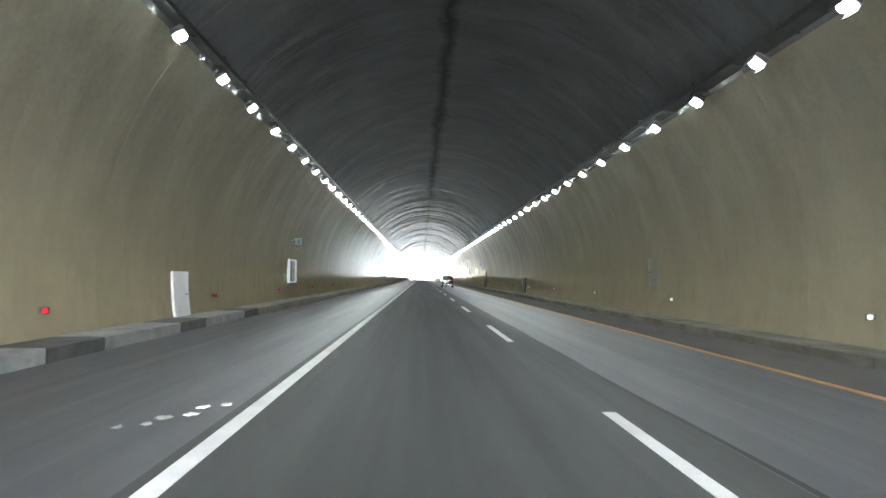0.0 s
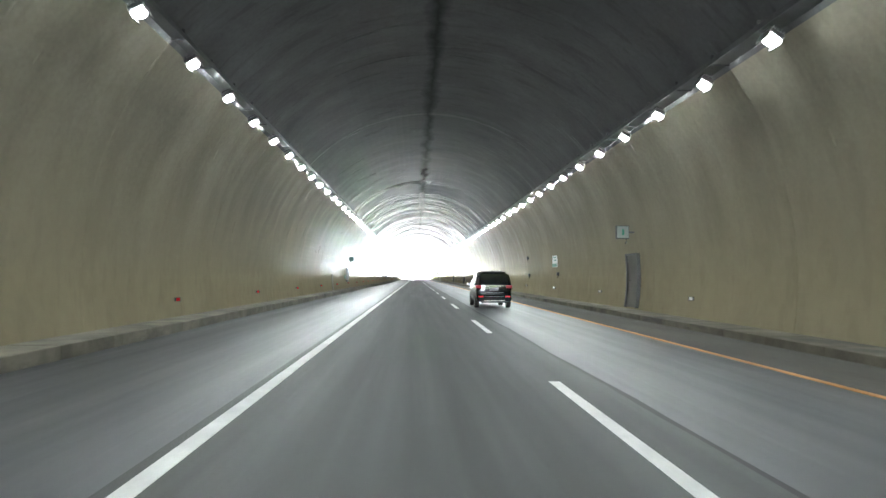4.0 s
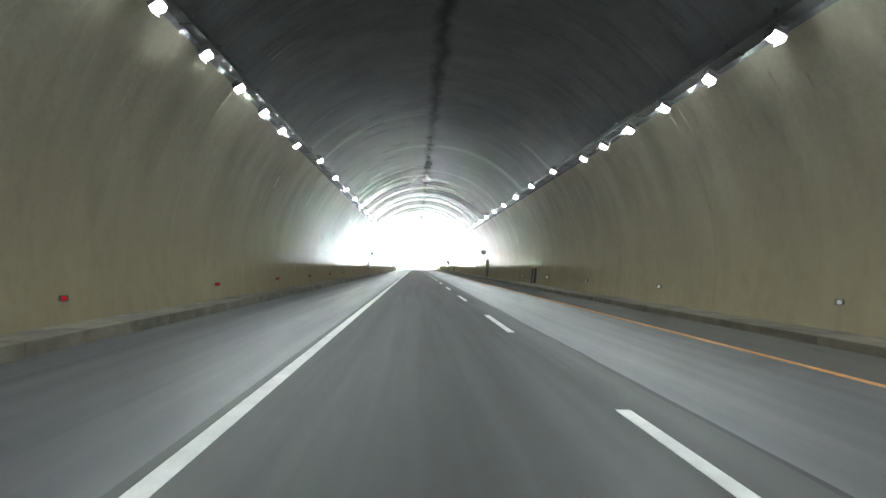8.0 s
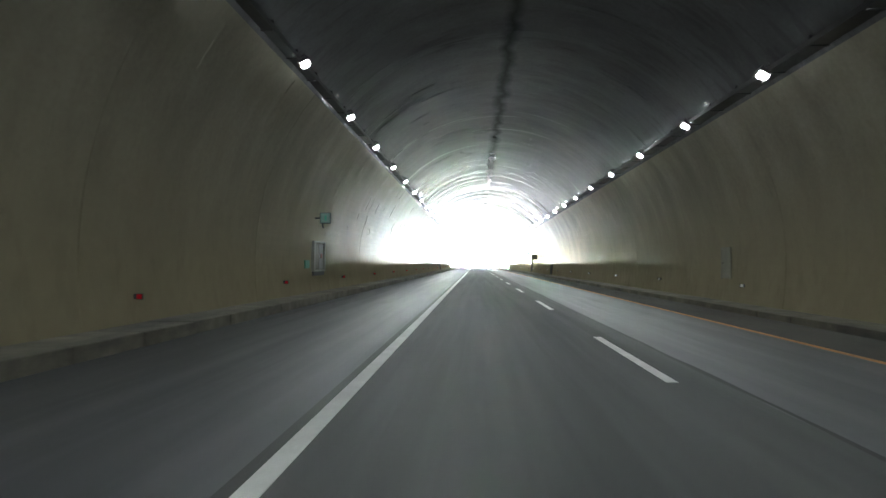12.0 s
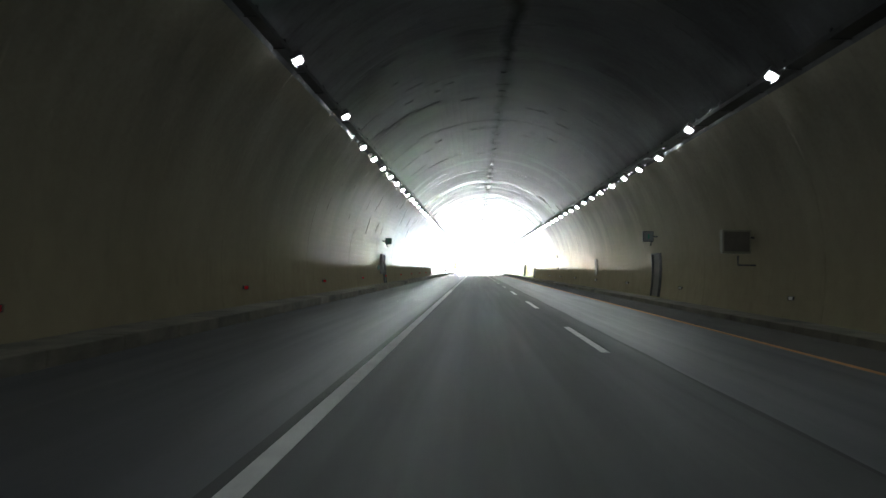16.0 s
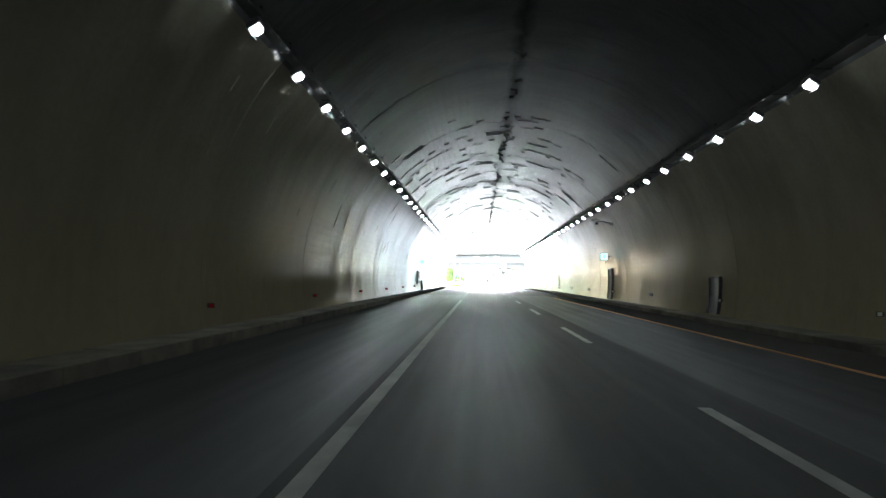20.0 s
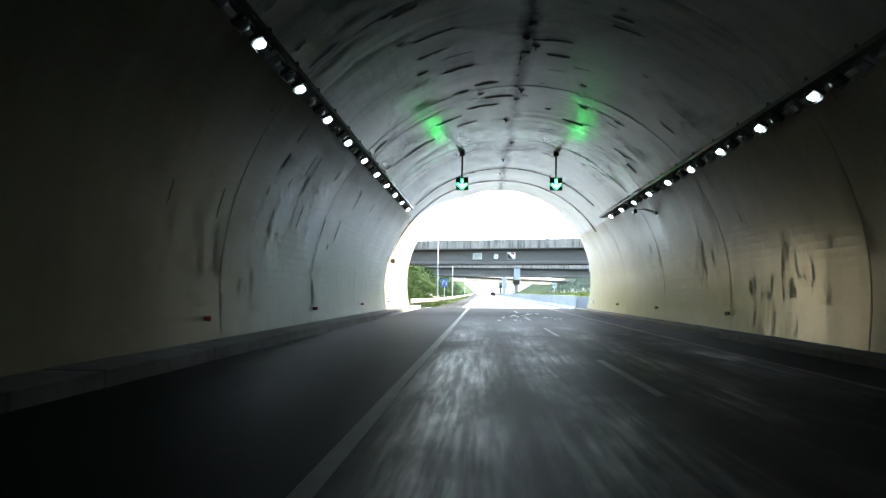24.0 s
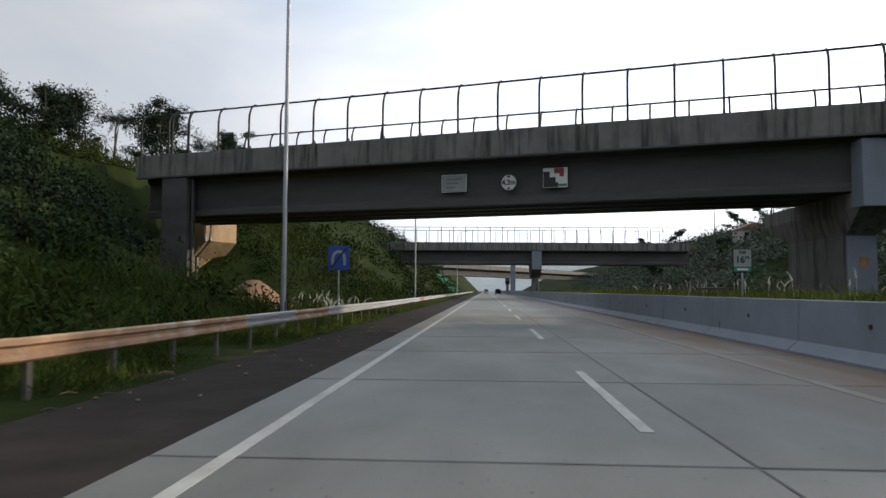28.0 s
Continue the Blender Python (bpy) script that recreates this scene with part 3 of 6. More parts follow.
def cast_ridges(count, lo, hi, y0, y1, seed, longest, high):
    """Short ridges of spilt grout along the rings, left where the forms met."""
    r = random.Random(seed)
    verts, faces = [], []
    for _ in range(count):
        y, d, w = r.uniform(y0, y1), r.uniform(lo, hi), r.uniform(0.02, 0.05)
        reach = longest * r.random() ** 1.6 + 1.5
        end = min(hi, d + reach)
        k, base = 6, len(verts)
        for i in range(k + 1):
            a = d + (end - d) * i / k
            yy = y + r.uniform(-0.015, 0.015)
            top = high * r.uniform(0.5, 1.0) * (0.3 if i in (0, k) else 1.0)
            for dy, rr in ((-w * 0.3, RAD + 0.02), (-w * 0.2, RAD - top), (w, RAD + 0.02)):
                x, z = ring_point(a, rr)
                verts.append((x, min(yy + dy, mouth(z)), z))
        for i in range(k):
            q = base + 3 * i
            faces += [(q, q + 1, q + 4, q + 3), (q + 1, q + 2, q + 5, q + 4)]
    return verts, faces


for v, f in (cast_ridges(600, PAINT_R, PAINT_L, 60, 455, 71, 12.0, 0.02), cast_ridges(160, 87.5, 91.5, 150, 452, 72, 1.5, 0.035),
             cast_ridges(190, PAINT_R + 8, PAINT_L - 4, 380, 450, 75, 9.0, 0.055), cast_ridges(60, 88.0, 91.0, 375, 446, 76, 1.2, 0.09)):
    faces += [tuple(k + len(verts) for k in one) for one in f]
    verts += v
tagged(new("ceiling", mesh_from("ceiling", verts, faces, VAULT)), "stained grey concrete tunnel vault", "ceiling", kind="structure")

verts, faces = [], []
for r in (RAD + 0.05, RAD + 0.55):
    for last in (False, True):
        for d in arc(-15, 195, 60):
            x, z = ring_point(d, r)
            verts.append((x, mouth(z) - 0.002 if last else START, z))
for i in range(60):
    faces += [(i, i + 1, 61 + i + 1, 61 + i), (122 + i, 183 + i, 184 + i, 123 + i), (61 + i, 62 + i, 184 + i, 183 + i), (i, 122 + i, 123 + i, i + 1)]
tagged(new("tunnel_shell", mesh_from("tunnel_shell", verts, faces, SHELL)), "bare concrete shell and portal of the tunnel", "tunnel", kind="structure")

for side, lo, hi, seed in ((wall_right, 12, PAINT_R, 73), (wall_left, PAINT_L, 168, 74)):
    tagged(hang("cast_ridge", mesh_from("cast_ridge", *cast_ridges(220, lo, hi, 60, 455, seed, 7.0, 0.018), WALL), side), kind="stuff")

# crown: a strip of dark seepage sits in the vault's stains; drip clips and a thin pipe run along it
rng = random.Random(5)


def flat_strip(name, x0, x1, y0, y1, z, mat, steps=1):
    verts = [(x, y0 + (y1 - y0) * i / steps, z) for i in range(steps + 1) for x in (x0, x1)]
    return mesh_from(name, verts, [(2 * i, 2 * i + 1, 2 * i + 3, 2 * i + 2) for i in range(steps)], mat)


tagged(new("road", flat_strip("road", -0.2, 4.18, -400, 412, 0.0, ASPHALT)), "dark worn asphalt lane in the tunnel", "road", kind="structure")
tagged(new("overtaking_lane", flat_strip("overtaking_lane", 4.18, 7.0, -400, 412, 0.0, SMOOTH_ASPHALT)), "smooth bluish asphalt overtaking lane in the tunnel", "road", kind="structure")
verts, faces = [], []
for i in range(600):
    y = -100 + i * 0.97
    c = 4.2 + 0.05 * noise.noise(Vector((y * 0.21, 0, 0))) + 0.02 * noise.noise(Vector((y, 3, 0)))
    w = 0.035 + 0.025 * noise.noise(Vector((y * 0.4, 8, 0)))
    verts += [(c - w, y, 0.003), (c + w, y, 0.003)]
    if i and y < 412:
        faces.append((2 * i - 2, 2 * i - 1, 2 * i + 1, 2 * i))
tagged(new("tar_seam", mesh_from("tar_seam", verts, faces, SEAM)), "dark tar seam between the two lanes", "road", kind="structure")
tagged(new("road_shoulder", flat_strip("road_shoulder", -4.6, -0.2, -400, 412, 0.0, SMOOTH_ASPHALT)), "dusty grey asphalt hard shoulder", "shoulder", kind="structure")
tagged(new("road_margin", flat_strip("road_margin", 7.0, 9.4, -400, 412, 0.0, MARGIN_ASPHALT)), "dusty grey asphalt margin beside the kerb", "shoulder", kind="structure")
tagged(new("portal_road", flat_strip("portal_road", -4.8, 9.4, 412, 482.7, 0.0, MOUTH_ASPHALT)), "black dusty asphalt at the tunnel mouth, darkened for shade", "road", kind="structure")
edge = [(-0.65, 482.7), (-4.5, 482.7), (-3.4, 487), (-2.75, 491), (-2.75, 1500), (-0.65, 1500)]
tagged(new("outer_shoulder", mesh_from("outer_shoulder", [(x, y, -0.01) for x, y in edge], [tuple(range(6))], DARK_ASPHALT)), "fresh black asphalt hard shoulder", "shoulder", kind="structure")

# lane markings
def marking(name, x0, x1, y0, y1, mat, label, category="lane marking", z=0.0):
    verts = [(x, y, h) for h in (z - 0.002, z + 0.005) for y in (y0, y1) for x in (x0, x1)]
    me = mesh_from(name, verts, [(4, 5, 7, 6), (0, 1, 5, 4), (1, 3, 7, 5), (3, 2, 6, 7), (2, 0, 4, 6)], mat)
    return tagged(new(name, me), label, category, kind="structure")


marking("edge_line", -0.085, 0.085, -400, 318, WHITE_LINE, "continuous white edge line on asphalt")
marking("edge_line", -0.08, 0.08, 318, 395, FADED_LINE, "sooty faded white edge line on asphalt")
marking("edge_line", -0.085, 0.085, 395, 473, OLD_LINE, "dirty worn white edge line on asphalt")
marking("edge_line", -0.072, 0.068, 473, 482.7, FADED_LINE, "dusty white edge line on asphalt")
marking("edge_line", -0.072, 0.066, 482.7, 1500, FADED_LINE, "faded white edge line on concrete", z=0.006)
for i in range(-8, 80):
    worn = 31 <= i < 37
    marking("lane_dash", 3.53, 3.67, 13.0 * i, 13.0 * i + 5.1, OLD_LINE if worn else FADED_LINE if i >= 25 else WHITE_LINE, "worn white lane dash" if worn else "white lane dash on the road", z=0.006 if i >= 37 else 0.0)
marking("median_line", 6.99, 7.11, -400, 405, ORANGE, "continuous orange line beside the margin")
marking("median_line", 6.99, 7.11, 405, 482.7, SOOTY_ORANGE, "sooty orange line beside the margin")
marking("median_line", 6.85, 7.05, 482.7, 1500, OLD_ORANGE, "faded dusty orange line on concrete", z=0.006)

# ---- lamps and cable trays ----
def make_lamp(name, lit, label):
    lamp = thing(name, (0, 0, 0), label, "lamp", "tunnel lamps" if lit else "unlit tunnel lamps")
    ring = [(-0.125, -0.02), (-0.125, 0.02), (0.125, 0.02), (0.125, -0.093), (0.14, -0.093), (0.14, 0.09), (0.12, 0.11)]
    for k in range(4, -1, -1):
        c = -0.11 + 0.055 * k
        ring += [(c + 0.007, 0.11), (c + 0.007, 0.16), (c - 0.007, 0.16), (c - 0.007, 0.11)]
    ring += [(-0.12, 0.11), (-0.14, 0.09), (-0.14, -0.093), (-0.125, -0.093)]
    b = prism(ring, 0.38)
    bmesh.ops.translate(b, verts=b.verts, vec=(0, -0.19, 0))
    part("housing", b, DARK_STEEL, lamp)
    g = bmesh.new()
    bmesh.ops.create_uvsphere(g, u_segments=20, v_segments=12, radius=1.0, matrix=Matrix.Translation((0, 0, -0.012)) @ Matrix.Diagonal((0.11, 0.14, 0.062, 1)))
    part("glass", g, LAMP_ON if lit else LAMP_OFF, lamp, "bright white lamp glass" if lit else "dark lamp glass", True)
    part("bracket", tube([(-0.15, 0.1, 0.12), (-0.1, 0.1, 0.25), (0.1, 0.1, 0.25), (0.15, 0.1, 0.12)], 0.018, 6), DARK_STEEL, lamp)
    return lamp


lamp_y = [11.57 - 2.945 * 9 + 2.945 * i for i in range(59)]
sparse_y = [161.3 + 6.152 * i for i in range(23)]
second_y = [301.3 + 2.99 * i for i in range(22)] + [364.1 + 2.955 * i for i in range(1, 33)]
LEFT_LINE, RIGHT_LINE = (-3.0, 5.96), (8.1, 5.55)
LEFT_HIGH, RIGHT_HIGH = (-2.82, 6.17), (7.94, 5.78)
lit = make_lamp("tunnel_lamp", True, "lit white tunnel lamp under the cable tray")
made = 0
for ys, left, right in ((lamp_y, LEFT_LINE, RIGHT_LINE), (sparse_y, LEFT_HIGH, RIGHT_HIGH), (second_y, LEFT_LINE, RIGHT_LINE)):
    for y in ys:
        for (x, z), turn in ((left, -29), (right, 29)):
            if turn > 0:
                y -= 0.25 if y < 160 else 0.3 if y < 300 else 0.7
            m = pose(x, y + rng.uniform(-0.06, 0.06), z, 0, turn + rng.uniform(-3, 3), rng.uniform(-3, 3))
            if made:
                copy_thing(lit, m)
            else:
                lit.matrix_basis = m
            made = 1
dark = make_lamp("tunnel_lamp", False, "unlit tunnel lamp under the cable tray")
made = 0
for y in second_y[26:-1]:
    for (x, z), turn in ((LEFT_LINE, -34), (RIGHT_LINE, 34)):
        for k in (1.02, 2.04):
            m = pose(x, y + k - (0.7 if turn > 0 else 0), z, 0, turn + rng.uniform(-4, 4), 0)
            if made:
                copy_thing(dark, m)
            else:
                dark.matrix_basis = m
            made = 1


def cable_tray(x, z, into):
    """A lipped tray along the lamps, hung from the vault; into: the way to the wall."""
    y0, y1 = START, 461.2
    tray = thing("cable_tray", (x + into * 0.12, 0, z + 0.27), "dark steel cable tray hung along the lining", "cable tray", "cable trays")
    b = prism([(-0.2, 0), (0.2, 0), (0.2, 0.11), (0.188, 0.11), (0.188, 0.012), (-0.188, 0.012), (-0.188, 0.11), (-0.2, 0.11)], y1 - y0)
    bmesh.ops.translate(b, verts=b.verts, vec=(0, y0, 0))
    part("trough", b, DARK_STEEL, tray)
    wire = bmesh.new()
    for k in range(4):
        pts = [(-0.12 + 0.08 * k + 0.02 * math.sin(i * 1.7 + k), y0 + (y1 - y0) * i / 160, 0.035 + 0.012 * math.sin(i * 2.3 + k)) for i in range(161)]
        tube(pts, 0.022, 5, wire)
    part("cable", wire, TYRE, tray, "black power cables lying in the tray")
    arm = box(-0.03, 0.03, -0.02, 0.02, 0, 0.2, 0.004)
    box(min(0, into * 0.55), max(0, into * 0.55), -0.02, 0.02, -0.03, -0.002, bm=arm)
    me = bpy.data.meshes.new("hanger")
    arm.to_mesh(me)
    me.materials.append(DARK_STEEL)
    for i in range(235):
        hang("hanger", me, tray, at=(0.17 * -into, y0 + 1 + 2.04 * i, 0.0))
    return tray


cable_tray(-3.0, 5.96, -1)
cable_tray(8.1, 5.55, 1)

# cables clipped round the vault near the portal
for y, lo, hi, back in ((461.6, 44, 136, 0.0), (466.4, 33, 162.6, 2.1)):
    ob = thing("conduit", (0, y, 0), "black cable clipped across the tunnel vault", "cable")
    part("cable", tube([(ring_point(d, RAD - 0.03)[0], 0.03 * math.sin(d * 0.4) - back * max(0, d - 90) / 72, ring_point(d, RAD - 0.03)[1]) for d in arc(lo, hi, 60)], 0.02, 6), TYRE, ob)
    clip_box = bpy.data.meshes.new("clip")
    b = box(-0.05, 0.05, -0.05, 0.05, -0.04, 0.04, 0.008)
    b.to_mesh(clip_box)
    b.free()
    clip_box.materials.append(DARK_STEEL)
    for d in arc(lo + 3, hi - 3, 12):
        x, z = ring_point(d, RAD - 0.03)
        hang("clip", clip_box, ob, at=(x, -back * max(0, d - 90) / 72, z))

# small clips left in the crown of the vault
clip = bmesh.new()
box(-0.12, 0.12, -0.02, 0.02, -0.05, 0.0, bm=clip)
box(-0.02, 0.02, -0.02, 0.02, -0.14, 0.0, bm=clip)
clip_me = bpy.data.meshes.new("ceiling_clip")
clip.to_mesh(clip_me)
clip_me.materials.append(DARK_STEEL)
for i in range(30):
    y = 330 + i * 4.6
    d = 90 + rng.uniform(-2.5, 2.5)
    x, z = ring_point(d, RAD - 0.01)
    ob = new("ceiling_clip", clip_me)
    ob.matrix_basis = pose(x, min(y, 470), z, 0, 0, rng.uniform(0, 180))
    tagged(ob, "black steel clip stuck in the vault's crown", "clip", "crown clips")

# ---- wall fittings ----
def wall_x(z, side):
    return XC + side * math.sqrt(RAD * RAD - (z - ZC) ** 2)


def reflector(side, y, mat, label):
    z = 0.72
    ob = thing("wall_reflector", (wall_x(z, side), y, z), label, "reflector", "wall reflectors")
    s = -side
    part("bracket", box(*sorted((0, s * 0.12)), -0.02, 0.02, -0.05, 0.05, 0.006), DARK_STEEL, ob)
    part("backing", box(*sorted((s * 0.05, s * 0.17)), -0.025, 0.012, -0.055, 0.055, 0.008), SIGN_BLACK, ob)
    part("lens", box(*sorted((s * 0.062, s * 0.158)), -0.036, -0.026, -0.042, 0.042, 0.004), mat, ob)
    return ob


one_red = one_clear = None
for k in range(-2, 47):
    y = 10.4 + 10.1 * k
    for side in (-1, 1):
        first = one_red if side < 0 else one_clear
        if first is None:
            if side < 0:
                one_red = reflector(side, y, RED_LENS, "small red reflector bracketed to the wall")
            else:
                one_clear = reflector(side, y, CLEAR_LENS, "small white reflector bracketed to the wall")
        else:
            copy_thing(first, pose(wall_x(0.72, side), y, 0.72))


def hydrant_cabinet(y0, y1, z0, z1, paint, label, notice=True):
    """A steel cabinet let into the left wall, its frame standing proud of a dark and a grey leaf."""
    x = wall_x((z0 + z1) / 2, -1)
    ob = thing("hydrant_cabinet", (x, y0, z0), label, "cabinet", "hydrant cabinets")
    w, h = y1 - y0, z1 - z0
    part("back_panel", box(-0.02, 0.02, 0.05, w - 0.05, 0.05, h - 0.05, 0.003), DOOR_DARK, ob)
    for a, c in ((0, 0.16), (w - 0.16, w)):
        part("side_frame", box(-0.04, 0.13, a, c, 0, h, 0.012), paint, ob)
    for a, c in ((0, 0.07), (h - 0.07, h)):
        part("rail", box(-0.04, 0.12, 0.16, w - 0.16, a, c, 0.008), paint, ob)
    part("door", box(0.03, 0.06, 0.2, w * 0.54, 0.1, h - 0.1, 0.006), DOOR_DARK, ob, "dark left leaf")
    leaf = part("door", box(0.03, 0.065, w * 0.54 + 0.02, w - 0.2, 0.1, h - 0.1, 0.006), surf_grey, ob, "grey right leaf")
    if notice:
        part("notice", box(0.066, 0.072, w * 0.66, w * 0.82, h * 0.46, h * 0.6, 0.002), SIGN_RED, leaf, "small faded red notice")
    part("handle", box(0.06, 0.1, w * 0.62, w * 0.62 + 0.03, h * 0.42, h * 0.58, 0.006), CHROME, ob)
    part("plinth", box(-0.04, 0.1, 0.1, w - 0.1, -0.16, 0, 0.01), DARK_STEEL, ob)
    return ob


CABINET_DUSTY = surf("dusty_cabinet_paint", (0.36, 0.36, 0.33), 0.2, 1.5, rough=0.5, stain=((0.2, 0.19, 0.16), 1.2, (1, 1, 0.4), 0.5, 0.75))
CABINET_SOOTY = surf("sooty_cabinet_paint", (0.17, 0.17, 0.155), 0.25, 1.5, rough=0.6, stain=((0.08, 0.075, 0.065), 1.2, (1, 1, 0.4), 0.5, 0.75))
SIGN_SOOTY = surf("sooty_sign_face", (0.12, 0.2, 0.18), 0.2, 2.0, rough=0.55)
surf_grey = surf("cabinet_grey", (0.20, 0.20, 0.21), 0.15, 1.5, rough=0.4)


def flag_sign(side, y, z, face, label, size=0.42):
    """A small box sign on an arm, square to the road."""
    x = wall_x(z, side)
    s = -side
    ob = thing("exit_sign", (x, y, z), label, "sign", "exit signs")
    part("arm", box(*sorted((0, s * 0.28)), 0.0, 0.06, -0.03, 0.03, 0.008), DARK_STEEL, ob)
    part("case", box(*sorted((s * 0.2, s * (0.2 + size))), -0.06, 0.06, -size / 2, size / 2, 0.02), DARK_STEEL, ob)
    a, c = sorted((s * 0.23, s * (0.17 + size)))
    part("face", box(a, c, -0.068, -0.058, -size / 2 + 0.03, size / 2 - 0.03, 0.004), face, ob)
    mid = (a + c) / 2
    part("pictogram", box(mid - 0.03, mid + 0.05, -0.074, -0.067, -0.1, 0.1, 0.003), SIGN_GREEN, ob)
    part("camera_bracket", tube([(s * 0.3, 0.0, -size / 2), (s * 0.3, 0.0, -size / 2 - 0.12), (s * 0.36, -0.1, -size / 2 - 0.16)], 0.03, 6), DARK_STEEL, ob)
    return ob


def plaque(side, y, z, w, h, mat, label, band=None):
    x = wall_x(z, side)
    s = -side
    ob = thing("wall_sign", (x, y, z), label, "sign")
    part("plate", box(*sorted((s * 0.01, s * 0.05)), 0, w, -h / 2, h / 2, 0.006), mat, ob)
    if band:
        part("lower_band", box(*sorted((s * 0.051, s * 0.056)), 0.02, w - 0.02, -h / 2 + 0.02, -h / 2 + h * 0.3, 0.002), band, ob)
        for k in range(2):
            part("text_bar", box(*sorted((s * 0.051, s * 0.056)), w * 0.2, w * (0.8 - 0.2 * k), h * (0.28 - 0.24 * k), h * (0.38 - 0.24 * k), 0.001), SIGN_GREEN, ob)
    return ob


def wall_door(side, y0, y1, z0, z1, label, mat=None, name="service_door", rim=None):
    """A steel door in a frame that follows the wall's curve."""
    ob = thing(name, (0, y0, 0), label, "door", "tunnel wall doors")
    s = -side
    w = y1 - y0
    steps = 8
    def curved(a, c, lo, hi, depth):
        b = bmesh.new()
        rows = []
        for i in range(steps + 1):
            z = lo + (hi - lo) * i / steps
            x = wall_x(z, side)
            rows.append([b.verts.new(p) for p in ((x, a, z), (x, c, z), (x + s * depth, c, z), (x + s * depth, a, z))])
        for r0, r1 in zip(rows, rows[1:]):
            for k in range(4):
                b.faces.new((r0[k], r0[(k + 1) % 4], r1[(k + 1) % 4], r1[k]))
        b.faces.new(rows[0][::-1])
        b.faces.new(rows[-1])
        bmesh.ops.recalc_face_normals(b, faces=b.faces)
        return b
    part("leaf", curved(0.07, w - 0.07, z0 + 0.02, z1 - 0.06, 0.05), mat or DOOR_DARK, ob)
    part("jamb", curved(0, 0.07, z0, z1, 0.12 if not rim else 0.06), rim or DARK_STEEL, ob)
    part("jamb", curved(w - 0.07, w, z0, z1, 0.12 if not rim else 0.06), rim or DARK_STEEL, ob)
    part("head", curved(0.07, w - 0.07, z1 - 0.06, z1, 0.12 if not rim else 0.06), rim or DARK_STEEL, ob)
    z = (z0 + z1) / 2
    part("handle", box(*sorted((wall_x(z, side) + s * 0.05, wall_x(z, side) + s * 0.1)), w * 0.75, w * 0.75 + 0.1, z - 0.02, z + 0.02, 0.005), CHROME, ob)
    return ob


for y in (33.2, 130.1, 226.5, 321.2, 417.7):
    if y < 100:
        hydrant_cabinet(y, y + 2.0, 1.02, 2.2, CABINET_WHITE, "pale steel hydrant cabinet set in the tunnel wall", False)
    elif y < 300:
        hydrant_cabinet(y, y + 2.0, 1.02, 2.2, CABINET_DUSTY, "dusty grey steel hydrant cabinet set in the tunnel wall")
    else:
        hydrant_cabinet(y, y + 2.0, 1.02, 2.2, CABINET_SOOTY, "sooty dark steel hydrant cabinet set in the tunnel wall")
    flag_sign(-1, y - 0.2, 3.05, SIGN_PALE if y < 100 else SIGN_SOOTY if y < 400 else TEAL, "small square exit sign on an arm above the hydrant cabinet")
    plaque(-1, y - 1.1, 1.3, 0.65, 0.3, SIGN_GREEN, "small green sign fixed beside the hydrant cabinet")
wall_door(-1, 16.9, 18.15, 0.2, 1.45, "white steel niche door in the tunnel wall", CABINET_WHITE, rim=CABINET_WHITE)
wall_door(-1, 49.4, 50.3, 0.25, 1.25, "low dark service door in the tunnel wall", FUSE, rim=FUSE)
wall_door(-1, 118.5, 119.3, 0.25, 1.57, "low painted service door in the tunnel wall", FUSE, rim=FUSE)
wall_door(-1, 322.8, 323.7, 0.22, 1.56, "low dark service door beside the hydrant cabinet")
wall_door(-1, 422.6, 423.6, 0.2, 1.28, "low dark service door near the tunnel mouth")
for y in (86.0, 208.5, 306.6, 394.6):
    wall_door(1, y, y + 1.4, 0.22, 2.2, "tall dark brown steel exit door in the wall")
    flag_sign(1, y + 0.2, 2.95, TEAL if y > 350 else SIGN_PALE if y < 200 else surf_grey, "square exit sign on an arm above the exit door", 0.48)
for y, z0, z1 in ((22.1, 1.1, 2.1), (127.7, 0.82, 1.96), (223.7, 0.9, 1.97), (323.5, 1.0, 2.16), (425.6, 0.7, 2.15)):
    wall_door(1, y, y + 0.9, z0, z1, "dull cream steel fuse box door in the wall", FUSE, "fuse_box", FUSE)
for y, z1 in ((52.8, 1.4), (176.5, 1.26), (278.7, 1.35), (374.1, 1.57)):
    wall_door(1, y, y + 1.2, 0.22, z1, "low brown service door in the wall")
plaque(1, 100.6, 2.22, 1.3, 0.66, SIGN_WHITE, "white notice board with a green band on the wall", SIGN_GREEN)


def junction_box(side, y, z):
    ob = thing("junction_box", (wall_x(z, side), y, z), "small dark junction box on the tunnel wall", "junction box", "junction boxes")
    s = -side
    part("case", box(*sorted((-s * 0.02, s * 0.12)), 0, 0.2, -0.1, 0.1, 0.015), DARK_STEEL, ob)
    part("stub", tube([(s * 0.06, 0.1, -0.1), (s * 0.06, 0.1, -0.22)], 0.02, 6), TYRE, ob)
    return ob


for y, z in ((100.4, 1.5), (110.4, 2.66), (110.4, 1.45), (346.2, 2.7), (346.2, 1.5)):
    junction_box(1, y, z)


